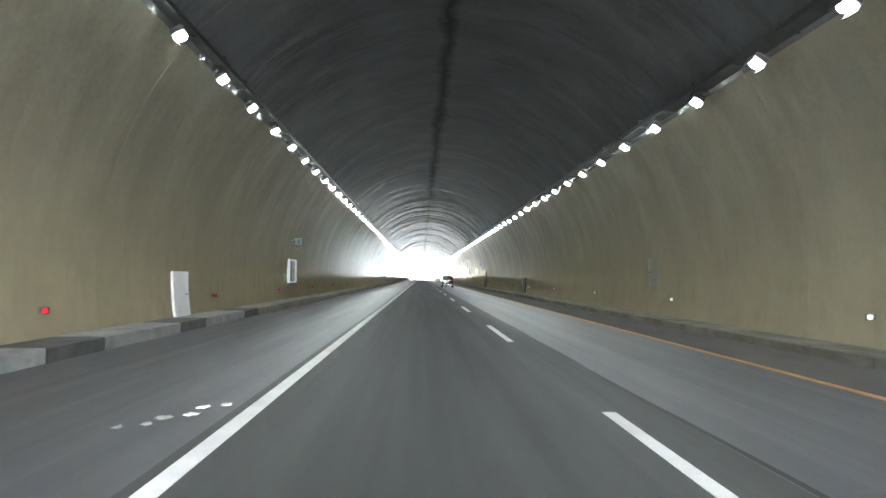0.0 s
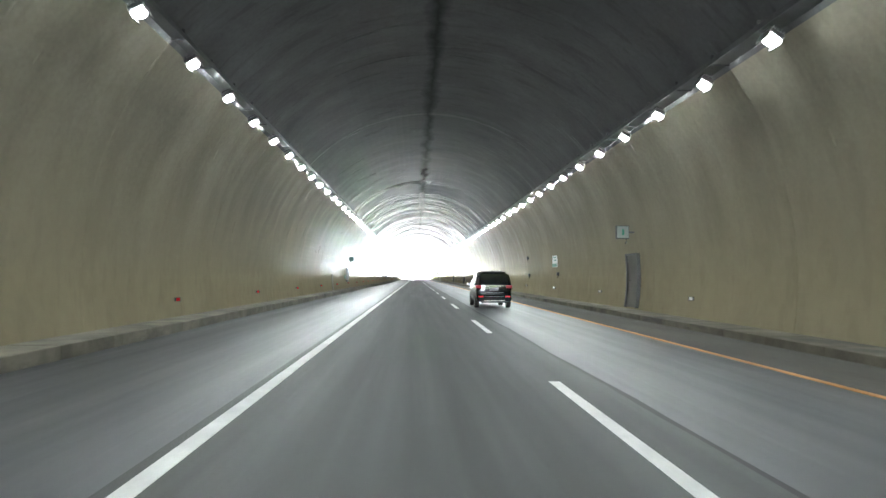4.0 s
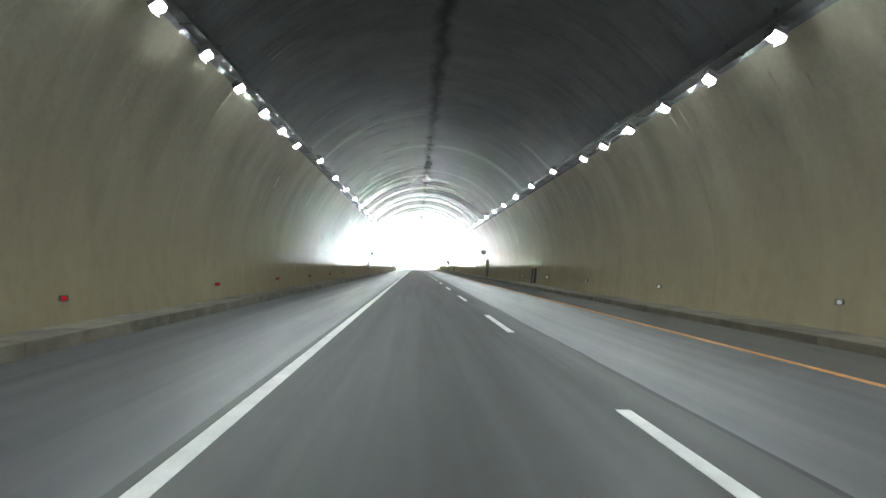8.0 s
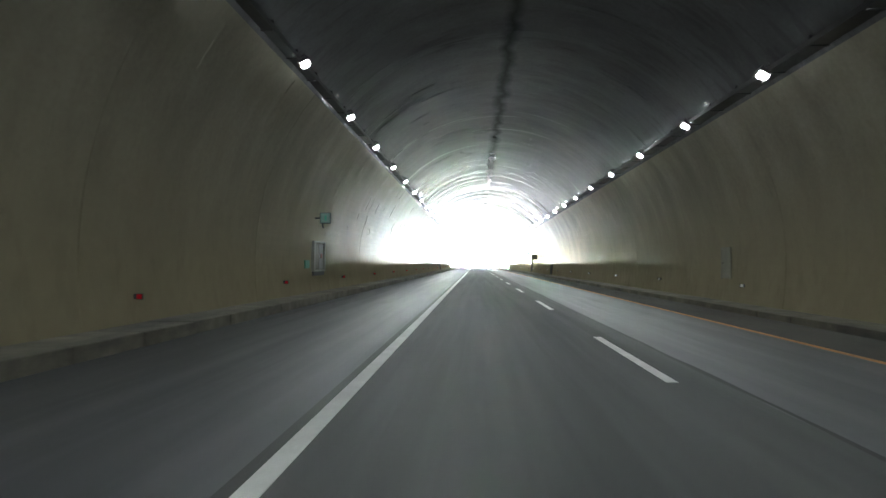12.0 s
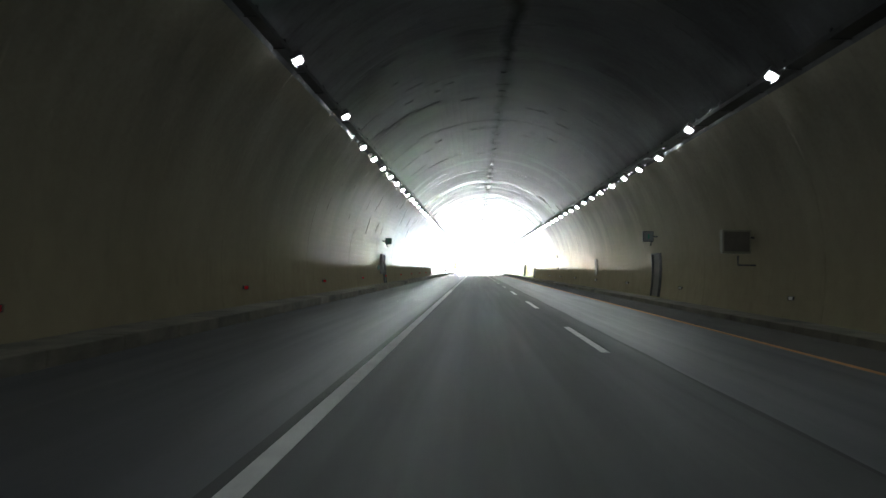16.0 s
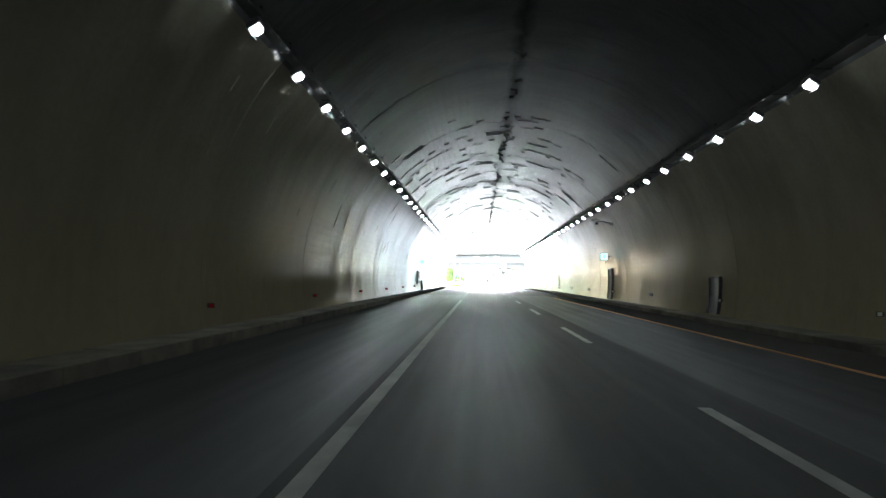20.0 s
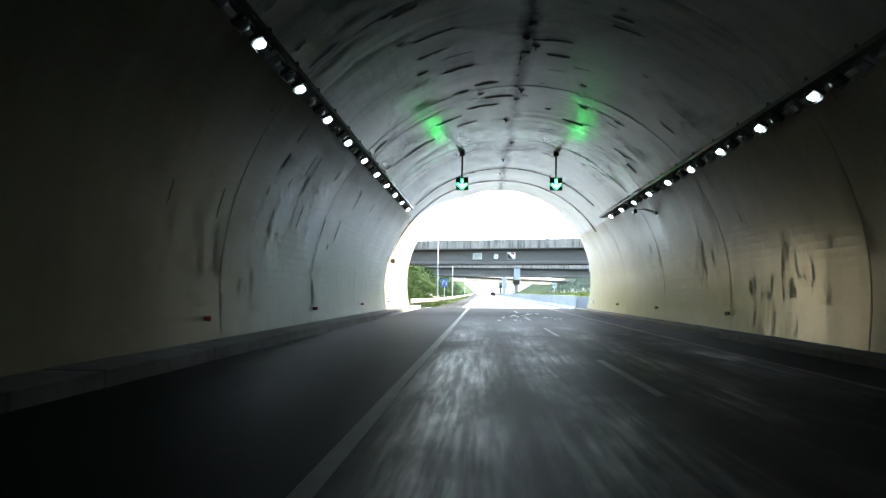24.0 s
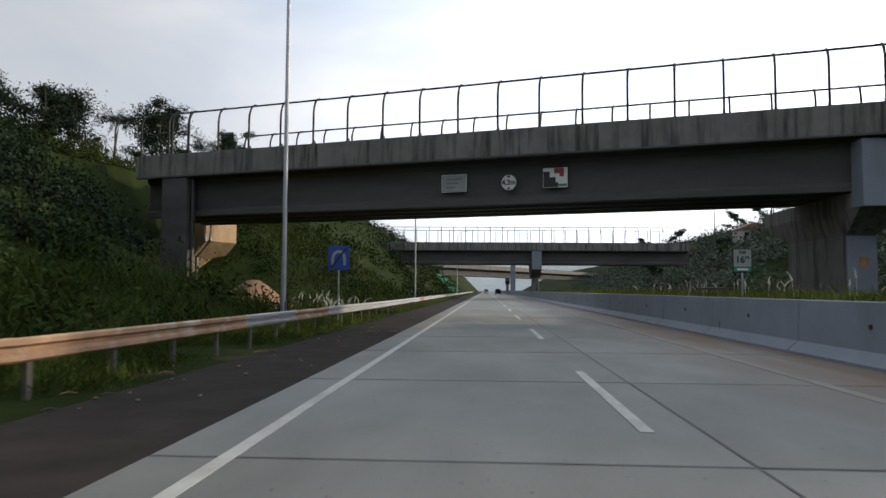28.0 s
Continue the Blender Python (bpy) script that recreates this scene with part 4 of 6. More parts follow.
def message_board():
    x = wall_x(2.3, 1)
    ob = thing("message_board", (x, 295.7, 2.3), "dull grey display board on a bracket beside the wall", "display board")
    part("case", box(-1.0, -0.15, 0, 0.25, -0.36, 0.36, 0.03), FUSE, ob)
    part("screen", box(-0.95, -0.2, -0.012, 0.0, -0.3, 0.3, 0.004), DOOR_DARK, ob)
    part("arm", box(-0.5, 0.0, 0.1, 0.16, 0.1, 0.16, 0.006), DARK_STEEL, ob)
    part("bracket", tube([(-0.5, 0.1, -0.42), (-0.5, 0.1, -0.7), (0.02, 0.1, -0.7)], 0.03, 6), DARK_STEEL, ob)


message_board()


def floodlight():
    z = 3.32
    ob = thing("floodlight", (wall_x(z, -1), 464.7, z), "black caged floodlight on the cream wall", "floodlight")
    part("case", box(0.06, 0.28, -0.16, 0.16, -0.14, 0.14, 0.03), DARK_STEEL, ob)
    part("lens", box(0.09, 0.25, -0.175, -0.16, -0.1, 0.1, 0.01), LAMP_OFF, ob)
    for k in (-0.12, 0.0, 0.12):
        part("guard_bar", tube([(0.05, -0.2, k), (0.31, -0.2, k), (0.31, 0.2, k)], 0.012, 6), DARK_STEEL, ob)
    part("bracket", box(-0.06, 0.08, -0.05, 0.05, -0.05, 0.05, 0.01), DARK_STEEL, ob)


floodlight()


def traffic_camera(y, z):
    """A small camera on a crossed bracket, out from the right wall below the lamps."""
    x = wall_x(z, 1)
    ob = thing("traffic_camera", (x, y, z), "small black traffic camera on a wall bracket", "camera", "traffic cameras")
    part("wall_plate", box(-0.03, 0.06, -0.12, 0.12, -0.12, 0.12, 0.01), DARK_STEEL, ob)
    part("arm", tube([(0.0, 0, 0.0), (-0.55, 0, 0.12), (-0.95, 0, 0.1)], 0.03, 8), DARK_STEEL, ob)
    part("strut", tube([(0.0, 0, -0.1), (-0.6, 0, 0.12)], 0.018, 6), DARK_STEEL, ob)
    body = part("body", box(-1.03, -0.87, -0.26, 0.16, -0.1, 0.04, 0.025), SIGN_BLACK, ob)
    part("hood", box(-1.05, -0.85, -0.32, 0.1, 0.045, 0.06, 0.005), DARK_STEEL, body)
    part("lens", disc((-0.95, -0.262, -0.03), 0.045, 0.02, "Y", 16), CAR_GLASS, body)
    part("mast", tube([(-0.95, 0, 0.1), (-0.95, 0, 0.32)], 0.022, 6), DARK_STEEL, ob)
    part("cross_bar", tube([(-1.18, 0, 0.2), (-0.72, 0, 0.2)], 0.018, 6), DARK_STEEL, ob)


traffic_camera(451.3, 5.05)
traffic_camera(390.8, 4.8)


def lane_signal(x):
    """A lane-control signal: a black case with a lit green arrow, hung on a pole from the vault."""
    top = ZC + math.sqrt(RAD * RAD - (x - XC) ** 2)
    ob = thing("lane_signal", (x, 454.8, 6.8), "lane signal with a lit green arrow hung from the vault", "traffic signal", "lane signals")
    part("case", box(-0.31, 0.31, -0.07, 0.09, -0.31, 0.31, 0.02), SIGN_BLACK, ob)
    s = 0.24
    arrow = [(-0.05, s), (0.05, s), (0.05, -0.07), (0.19, 0.05), (0.24, 0.02), (0.24, -0.05), (0.02, -0.25), (-0.02, -0.25), (-0.24, -0.05), (-0.24, 0.02), (-0.19, 0.05), (-0.05, -0.07)]
    b = prism(arrow, 0.012)
    bmesh.ops.translate(b, verts=b.verts, vec=(0, -0.084, 0))
    part("arrow", b, GREEN_LED, ob, "glowing green down arrow")
    # larger outline behind the arrow glows faintly in place of its bloom
    b = prism([(x * 1.13 + math.copysign(0.012, x), z * 1.1) for x, z in arrow], 0.008)
    bmesh.ops.translate(b, verts=b.verts, vec=(0, -0.079, 0))
    part("arrow_halo", b, GREEN_HALO, ob, "added dim green halo round the arrow")
    part("visor", box(-0.33, 0.33, -0.16, 0.0, 0.31, 0.325, 0.003), SIGN_BLACK, ob)
    part("pole", tube([(0, 0.02, 0.3), (0, 0.02, top - 6.8)], 0.045, 8), DARK_STEEL, ob)
    part("mount", box(-0.13, 0.13, -0.12, 0.16, top - 6.8 - 0.22, top - 6.8 + 0.05, 0.03), DARK_STEEL, ob)
    part("lead", tube([(0.0, 0.05, top - 7.0), (-0.2, 0.1, top - 7.02), (-0.4, 0.05, top - 6.86), (-0.62, 0.05, top - 6.84)], 0.02, 6), TYRE, ob)


lane_signal(0.13)
lane_signal(4.83)


# ---- the van ----
def minivan(at, paint, name="minivan", label="black minivan standing in the overtaking lane", group=""):
    """A compact people carrier, its rear at local y = 0."""
    ob = thing(name, at, label, "car", group)
    # stations from rear to front: y, half width, half roof width, bottom, belt, roof
    rows = [(0.0, 0.78, 0.60, 0.36, 0.98, 1.06), (0.06, 0.84, 0.66, 0.28, 1.02, 1.50), (0.35, 0.865, 0.68, 0.22, 1.0, 1.64), (1.2, 0.87, 0.70, 0.20, 0.98, 1.69),
            (2.2, 0.87, 0.69, 0.20, 0.95, 1.68), (2.85, 0.86, 0.65, 0.20, 0.93, 1.52), (3.45, 0.85, 0.66, 0.20, 0.90, 1.06), (4.1, 0.80, 0.60, 0.22, 0.80, 0.88), (4.38, 0.66, 0.46, 0.3, 0.62, 0.68)]
    b = bmesh.new()
    rings = []
    for y, w, r, lo, belt, roof in rows:
        side = [(w * 0.93, lo), (w, lo + 0.16), (w, belt - 0.16), (w * 0.985, belt), (r + (w - r) * 0.22, belt + (roof - belt) * 0.8), (r * 0.88, roof - 0.02), (r * 0.4, roof)]
        ring = side + [(-x, z) for x, z in side[::-1]]
        rings.append([b.verts.new((x, y, z)) for x, z in ring])
    n = len(rings[0])
    for a, c in zip(rings, rings[1:]):
        for k in range(n):
            b.faces.new((a[k], a[(k + 1) % n], c[(k + 1) % n], c[k]))
    b.faces.new(rings[0])
    b.faces.new(rings[-1][::-1])
    bmesh.ops.recalc_face_normals(b, faces=b.faces)
    body = part("body", b, paint, ob, smooth=True)
    sub = body.modifiers.new("round", "SUBSURF")
    sub.levels = sub.render_levels = 2
    # tailgate glass, side glass and windscreen
    part("rear_window", prism([(-0.70, 1.04), (0.70, 1.04), (0.62, 1.52), (-0.62, 1.52)], 0.05), CAR_GLASS, ob)
    for s in (-1, 1):
        for y0, y1 in ((0.35, 1.15), (1.22, 2.05), (2.12, 2.85)):
            g = bmesh.new()
            top = 1.50 if y1 < 2.8 else 1.38
            pts = [(s * 0.885, y0, 1.02), (s * 0.885, y1, 1.0), (s * 0.745, y1 - (0.18 if y1 > 2.8 else 0.0), top), (s * 0.745, y0, 1.50)]
            inner = [(x - s * 0.03, y, z) for x, y, z in pts]
            vs = [g.verts.new(p) for p in pts + inner]
            for f in ((0, 1, 2, 3), (7, 6, 5, 4), (0, 4, 5, 1), (1, 5, 6, 2), (2, 6, 7, 3), (3, 7, 4, 0)):
                g.faces.new([vs[k] for k in f])
            bmesh.ops.recalc_face_normals(g, faces=g.faces)
            part("side_window", g, CAR_GLASS, ob)
        part("tail_lamp", box(*sorted((s * 0.57, s * 0.87)), -0.02, 0.2, 0.90, 1.02, 0.03), TAIL_RED, ob, "red tail lamp")
        part("reversing_lamp", box(*sorted((s * 0.66, s * 0.86)), -0.018, 0.2, 0.84, 0.895, 0.015), CAR_GLASS, ob, "clear reversing lamp")
        part("rear_reflector", box(*sorted((s * 0.52, s * 0.76)), -0.062, 0.05, 0.50, 0.555, 0.01), RED_LENS, ob, "red bumper reflector")
        part("door_mirror", box(*sorted((s * 0.87, s * 1.05)), 2.72, 2.84, 1.0, 1.14, 0.03), paint, ob)
        for y in (0.75, 3.45):
            wheel = part("wheel", disc((s * 0.77, y, 0.31), 0.2, 0.2, "X", 20), CHROME, ob, "alloy wheel")
            part("tyre", disc((s * 0.76, y, 0.31), 0.31, 0.19, "X", 28), TYRE, wheel)
    part("rear_bumper", box(-0.84, 0.84, -0.05, 0.25, 0.30, 0.60, 0.08), paint, ob)
    part("bumper_trim", box(-0.5, 0.5, -0.062, 0.0, 0.335, 0.36, 0.006), CHROME, ob, "thin bright bumper strip")
    part("tailgate_trim", box(-0.45, 0.45, -0.03, 0.03, 0.685, 0.7, 0.004), CHROME, ob, "thin bright tailgate strip")
    part("upper_trim", box(-0.5, 0.5, -0.058, 0.0, 0.525, 0.537, 0.003), CHROME, ob, "thin bright bumper line")
    part("diffuser", box(-0.6, 0.6, -0.06, 0.2, 0.24, 0.33, 0.02), TYRE, ob)
    part("chrome_strip", box(-0.56, 0.56, -0.02, 0.03, 0.985, 1.01, 0.006), CHROME, ob, "chrome strip above the plate")
    plate = part("number_plate", box(-0.2, 0.2, -0.03, 0.02, 0.80, 0.92, 0.006), surf_grey, ob, "dull number plate")
    part("plate_bar", box(-0.18, 0.18, -0.036, -0.029, 0.83, 0.88, 0.002), SIGN_BLACK, plate)
    part("spoiler", box(-0.56, 0.56, 0.03, 0.4, 1.575, 1.625, 0.02), paint, ob)
    part("aerial", tube([(0, 0.75, 1.66), (0, 0.6, 1.72)], 0.02, 6, tip=0.006), TYRE, ob)
    part("exhaust", tube([(0.45, -0.04, 0.27), (0.45, 0.4, 0.27)], 0.035, 8), DARK_STEEL, ob)
    return ob


van = minivan((5.17, 91.2, 0), BLACK_PAINT)
van.scale = (0.9, 1.0, 0.96)


# ---- ground ----
def bank(x, y):
    """The land's height beside the road."""
    n = noise.noise(Vector((x * 0.07, y * 0.07, 3.1)))
    m = noise.noise(Vector((x * 0.018, y * 0.018, 7.7)))
    if x < -6.0:
        tall = max(0.0, min(1.0, (y - 500.0) / 16.0))
        up = min((-6.0 - x) * (0.46 + 0.16 * tall), 6.4 + 2.2 * tall)
        far = max(0.0, -22.0 - x)
        rise = up + min(far * 0.12, 7.0) + max(0.0, far - 60) * 0.05
        past = max(0.0, min(1.0, (y - 545.0) / 60.0))
        rise *= 1.0 + 0.6 * past
        if x > -19.5:
            rise *= 1.0 - 0.9 * math.exp(-(((y - 530.5 - 0.3 * (x + 12)) / 8.0) ** 2))
        rise *= 1.0 - 0.62 * math.exp(-(((y - 520.5) / 7.0) ** 2)) * max(0.0, min(1.0, (x + 16.5) / 4.0))
        return rise + n * min(1.0, up * 0.2) * 0.9 + m * min(far * 0.05, 3.0)
    if x > 9.35:
        if x < 24:
            return 1.02 + 0.06 * n if y > 479.28 else -0.06
        if x < 33:
            return -0.2
        up = min((x - 33.0) * 0.5, 15.0)
        far = max(0.0, x - 63.0)
        return up + min(far * 0.18, 40.0) + n * min(1.0, up * 0.15) + m * min(far * 0.06, 8.0)
    return -0.06


def grid(name, xs, ys, height, mat, skip=None):
    verts = [(x, y, height(x, y)) for y in ys for x in xs]
    k = len(xs)
    faces = []
    for j in range(len(ys) - 1):
        for i in range(k - 1):
            if skip and skip((xs[i] + xs[i + 1]) / 2, (ys[j] + ys[j + 1]) / 2):
                continue
            faces.append((j * k + i, j * k + i + 1, (j + 1) * k + i + 1, (j + 1) * k + i))
    return mesh_from(name, verts, faces, mat, True)


xs = [-3000, -1500, -700, -400, -250, -170, -120, -90, -72, -60, -52, -46] + [-42 + 1.5 * i for i in range(24)] + [-6.0, 9.3, 9.4, 12, 16, 20, 23.9, 24.1, 28, 33]
xs += [36 + 3 * i for i in range(12)] + [75, 85, 100, 120, 150, 200, 280, 400, 700, 1500, 3000]
ys = [-2500, -1200, -600, -300, -150, -60, 0, 100, 200, 300, 400, 440] + [460 + 2.5 * i for i in range(8)] + [479.2, 479.35] + [480 + 2.5 * i for i in range(52)] + [610 + 8 * i for i in range(30)] + [870, 920, 1000, 1100, 1250, 1500, 1900, 2500, 4000]
tagged(new("ground", grid("ground", xs, ys, bank, EARTH)), "overgrown green and brown banks beside the road", "ground", kind="structure")


def cover(x, y):
    off = abs(x - XC)
    n = noise.noise(Vector((x * 0.05, y * 0.05, 1.0)))
    top = 11.5 + 3.0 * n
    front = max(0.0, min(1.0, (470.0 - y) / 12.0)) * max(0.0, min(1.0, (y + 12.0) / 10.0))
    if off < 9.2:
        return 10.2 + (top - 10.2) * front
    return bank(x, y) + (max(top, bank(x, y) + 2) - bank(x, y)) * front - 0.3 * (1 - front)


hx = [-300, -150, -90, -60, -40, -30, -24, -18, -14, -10, -7.0, -6.6, -3, 0, 2.45, 5, 8, 11.5, 11.9, 15, 20, 28, 40, 60, 100, 200, 300]
hy = [-14, -10, -5, 0] + [20 * i for i in range(1, 22)] + [450, 456, 460, 463, 465.5]
tagged(new("hillside", grid("hillside", hx, hy, cover, EARTH)), "grassy hill that the tunnel runs through", "hill", kind="structure")

# far ridges, blue-green, with haze put into their colour and glow
def ridge(y, x0, x1, low, high, seed, mat):
    k = 60
    verts = []
    for i in range(k + 1):
        x = x0 + (x1 - x0) * i / k
        h = low + (high - low) * (0.5 + 0.5 * noise.noise(Vector((i * 0.13, seed, 0)))) + 6 * noise.noise(Vector((i * 0.7, seed, 2)))
        verts += [(x, y, -5), (x, y + 60, max(1, h * 0.6)), (x, y + 200, max(2, h))]
    faces = []
    for i in range(k):
        for j in range(2):
            a = 3 * i + j
            faces.append((a, a + 3, a + 4, a + 1))
    return tagged(new("backdrop", mesh_from("backdrop", verts, faces, mat, True)), "distant wooded ridge with haze painted into its colour", "hill", kind="structure")


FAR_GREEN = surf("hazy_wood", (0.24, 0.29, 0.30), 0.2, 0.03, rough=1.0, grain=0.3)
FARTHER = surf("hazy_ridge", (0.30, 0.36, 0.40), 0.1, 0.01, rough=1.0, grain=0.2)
# faint emission pales the ridges as haze in front would
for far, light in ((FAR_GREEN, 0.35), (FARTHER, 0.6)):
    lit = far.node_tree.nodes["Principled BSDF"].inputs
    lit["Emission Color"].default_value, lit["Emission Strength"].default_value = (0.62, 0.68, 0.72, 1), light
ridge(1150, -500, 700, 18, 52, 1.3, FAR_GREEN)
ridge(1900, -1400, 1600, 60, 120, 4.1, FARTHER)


# ---- leaves ----
def leaf_mesh(name, centres, sizes, mat, seed, narrow=0.55, droop=0.0, upright=0.0):
    """Many small bent leaves, each of two triangles, in one mesh."""
    g = np.random.default_rng(seed)
    n = len(centres)
    c = np.asarray(centres, float)
    d = g.normal(size=(n, 3))
    d[:, 2] = d[:, 2] * (1 - upright) + upright * 2.2 - droop
    d /= np.linalg.norm(d, axis=1)[:, None]
    s = np.cross(d, g.normal(size=(n, 3)))
    s /= np.linalg.norm(s, axis=1)[:, None] + 1e-9
    size = np.asarray(sizes, float)[:, None]
    tip, side = c + d * size, s * size * narrow * 0.5
    mid = c + d * size * 0.5
    v = np.stack([c, mid + side, tip, mid - side], 1).reshape(-1, 3)
    me = bpy.data.meshes.new(name)
    me.vertices.add(4 * n)
    me.vertices.foreach_set("co", v.ravel())
    me.loops.add(4 * n)
    me.loops.foreach_set("vertex_index", np.arange(4 * n, dtype=np.int32))
    me.polygons.add(n)
    me.polygons.foreach_set("loop_start", np.arange(0, 4 * n, 4, dtype=np.int32))
    me.materials.append(mat)
    me.update(calc_edges=True)
    me.validate()
    return me


def tree(seed, height, spread, label, palm=False):
    """Tapered trunk, forked limbs and a broken crown of leaf clumps."""
    r = random.Random(seed)
    ob = thing("tree", (0, 0, 0), label, "tree", "trees on the bank")
    wood = bmesh.new()
    lean_x, lean_y = r.uniform(-0.05, 0.05), r.uniform(-0.05, 0.05)
    pts = [(lean_x * h * height + 0.08 * math.sin(h * 7 + seed), lean_y * h * height, h * height * 0.86) for h in [i / 8 for i in range(9)]]
    tube(pts, 0.02 * height + 0.05, 8, wood, 0.03)
    leaves, sizes = [], []
    if palm:
        for k in range(16):
            a, dip = k * math.tau / 16 + r.uniform(-0.2, 0.2), r.uniform(0.1, 0.9)
            stem = [(pts[-1][0] + math.cos(a) * t * spread, pts[-1][1] + math.sin(a) * t * spread, pts[-1][2] + spread * (0.5 * t - dip * t * t)) for t in [i / 5 for i in range(6)]]
            tube(stem, 0.03, 5, wood, 0.008)
            for _ in range(70):
                t = r.uniform(0.1, 1.0) * 5
                i = min(4, int(t))
                p = Vector(stem[i]).lerp(Vector(stem[i + 1]), t - i)
                leaves.append((p.x + r.gauss(0, 0.05), p.y + r.gauss(0, 0.05), p.z - r.uniform(0, 0.25)))
                sizes.append(r.uniform(0.35, 0.6))
    else:
        for k in range(r.randint(9, 14)):
            h = r.uniform(0.38, 0.98)
            i = min(7, int(h * 8))
            root = Vector(pts[i])
            a = r.uniform(0, math.tau)
            reach = spread * (1.05 - 0.6 * abs(h - 0.6)) * r.uniform(0.55, 1.0)
            end = root + Vector((math.cos(a) * reach, math.sin(a) * reach, height * r.uniform(0.04, 0.2)))
            mid = root.lerp(end, 0.5) + Vector((0, 0, -0.05 * height * r.random()))
            tube([root, mid, end], 0.006 * height + 0.02, 6, wood, 0.012)
            for _ in range(r.randint(3, 5)):
                at = root.lerp(end, r.uniform(0.5, 1.08)) + Vector((r.gauss(0, 0.35), r.gauss(0, 0.35), r.gauss(0, 0.25))) * spread * 0.3
                size = spread * r.uniform(0.14, 0.3)
                for _ in range(r.randint(130, 210)):
                    q = Vector((r.gauss(0, 1), r.gauss(0, 1), r.gauss(0, 0.55))) * size * 0.62
                    leaves.append(tuple(at + q))
                    sizes.append(r.uniform(0.14, 0.32))
    part("trunk", wood, BARK, ob)
    hang("crown", leaf_mesh("crown", leaves, sizes, LEAF_DARK, seed, 0.5 if not palm else 0.12, 0.2), ob)
    return ob


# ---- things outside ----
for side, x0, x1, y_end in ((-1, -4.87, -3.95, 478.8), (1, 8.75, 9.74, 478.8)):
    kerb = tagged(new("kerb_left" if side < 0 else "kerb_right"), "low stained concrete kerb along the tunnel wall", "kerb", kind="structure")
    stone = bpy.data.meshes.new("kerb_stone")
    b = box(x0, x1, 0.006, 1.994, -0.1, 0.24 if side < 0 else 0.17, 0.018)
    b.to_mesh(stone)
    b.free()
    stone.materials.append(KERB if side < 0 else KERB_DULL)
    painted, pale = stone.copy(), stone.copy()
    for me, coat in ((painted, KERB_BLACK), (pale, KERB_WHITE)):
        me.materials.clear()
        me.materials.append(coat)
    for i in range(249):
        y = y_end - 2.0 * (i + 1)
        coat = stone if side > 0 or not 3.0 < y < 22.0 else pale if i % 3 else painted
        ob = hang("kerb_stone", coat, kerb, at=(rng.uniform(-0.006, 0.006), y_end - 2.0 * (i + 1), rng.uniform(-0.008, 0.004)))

slabs = tagged(new("concrete_road"), "pale jointed concrete carriageway outside the tunnel", "road", kind="structure")
for x0, x1, name in ((-0.65, 4.132, "slab"), (4.168, 8.95, "slab")):
    me = bpy.data.meshes.new(name)
    b = box(x0, x1, 0.024, 4.976, -0.25, 0.005, 0.004)
    b.to_mesh(me)
    b.free()
    me.materials.append(SLAB)
    for i in range(40):
        hang("slab", me, slabs, at=(0, 482.7 + 5 * i, rng.uniform(-0.003, 0.001)))
hang("joint_filler", flat_strip("joint_filler", -0.64, 8.94, 482.71, 682.69, -0.012, SEAM), slabs, "black tar joint filler")
hang("far_slab", flat_strip("far_slab", -0.65, 8.95, 682.7, 1500, 0.004, SLAB), slabs)


def crack(points, seed):
    """A ragged tar-black crack along a slab joint, a few millimetres proud of it."""
    verts, faces = [], []
    for i, (x, y, ax, ay) in enumerate(points):
        w = 0.012 + 0.016 * abs(noise.noise(Vector((i * 0.37, seed, 0))))
        off = 0.012 * noise.noise(Vector((i * 0.21, seed, 4)))
        for q in (-w, w):
            verts.append((x + ax * (q + off), y + ay * (q + off), 0.0072))
        if i:
            faces.append((2 * i - 2, 2 * i - 1, 2 * i + 1, 2 * i))
    hang("joint_crack", mesh_from("joint_crack", verts, faces, SEAM), slabs, "ragged black joint crack")


for k in range(18):
    y = 482.7 + 5 * k
    crack([(-0.64 + 0.096 * i, y, 0, 1) for i in range(101)], 3.0 * k)
crack([(4.15, 482.7 + 0.2 * i, 1, 0) for i in range(451)], 77.0)

# concrete barrier with its sloped foot, in cast lengths
profile = [(0.0, 0.0), (0.06, 0.0), (0.06, 0.06), (0.30, 0.27), (0.34, 1.16), (0.36, 1.18), (0.56, 1.18), (0.58, 0.0)]
barrier = tagged(new("concrete_barrier"), "blue-grey painted concrete median barrier with sloped foot", "barrier", kind="structure")
verts, n = [], len(profile)
for y in (0.008, 5.992):
    verts += [(8.62 + x, y, z) for x, z in profile]
faces = [(i, i + 1, n + i + 1, n + i) for i in range(n - 1)] + [tuple(range(n))[::-1], tuple(range(n, 2 * n))]
bar_me = mesh_from("barrier_block", verts, faces, PALE)
drain = bpy.data.meshes.new("drain_pipe")
b = disc((8.94, 3.0, 0.72), 0.05, 0.06, "X", 12)
b.to_mesh(drain)
b.free()
drain.materials.append(SIGN_BLACK)
for i in range(60):
    block = hang("barrier_block", bar_me, barrier, at=(0.1 - min(i, 10) * 0.01, 479.4 + 6 * i, 0))
    if i < 20:
        hang("drain_pipe", drain, block)

wall_end = new("median_end_wall")
tagged(wall_end, "low grey concrete wall closing the raised median", "wall", kind="structure")
for k in range(3):
    x0 = 9.1 + 5.0 * k
    part("wall_panel", box(x0, x0 + 4.99, 479.15, 479.42, -0.2, 1.1, 0.02), PALE, wall_end)

# guard rail
rail_line = [(-4.75, 479.3), (-4.6, 480.6), (-3.8, 490), (-3.6, 496), (-3.4, 508), (-3.25, 524), (-3.2, 760)]


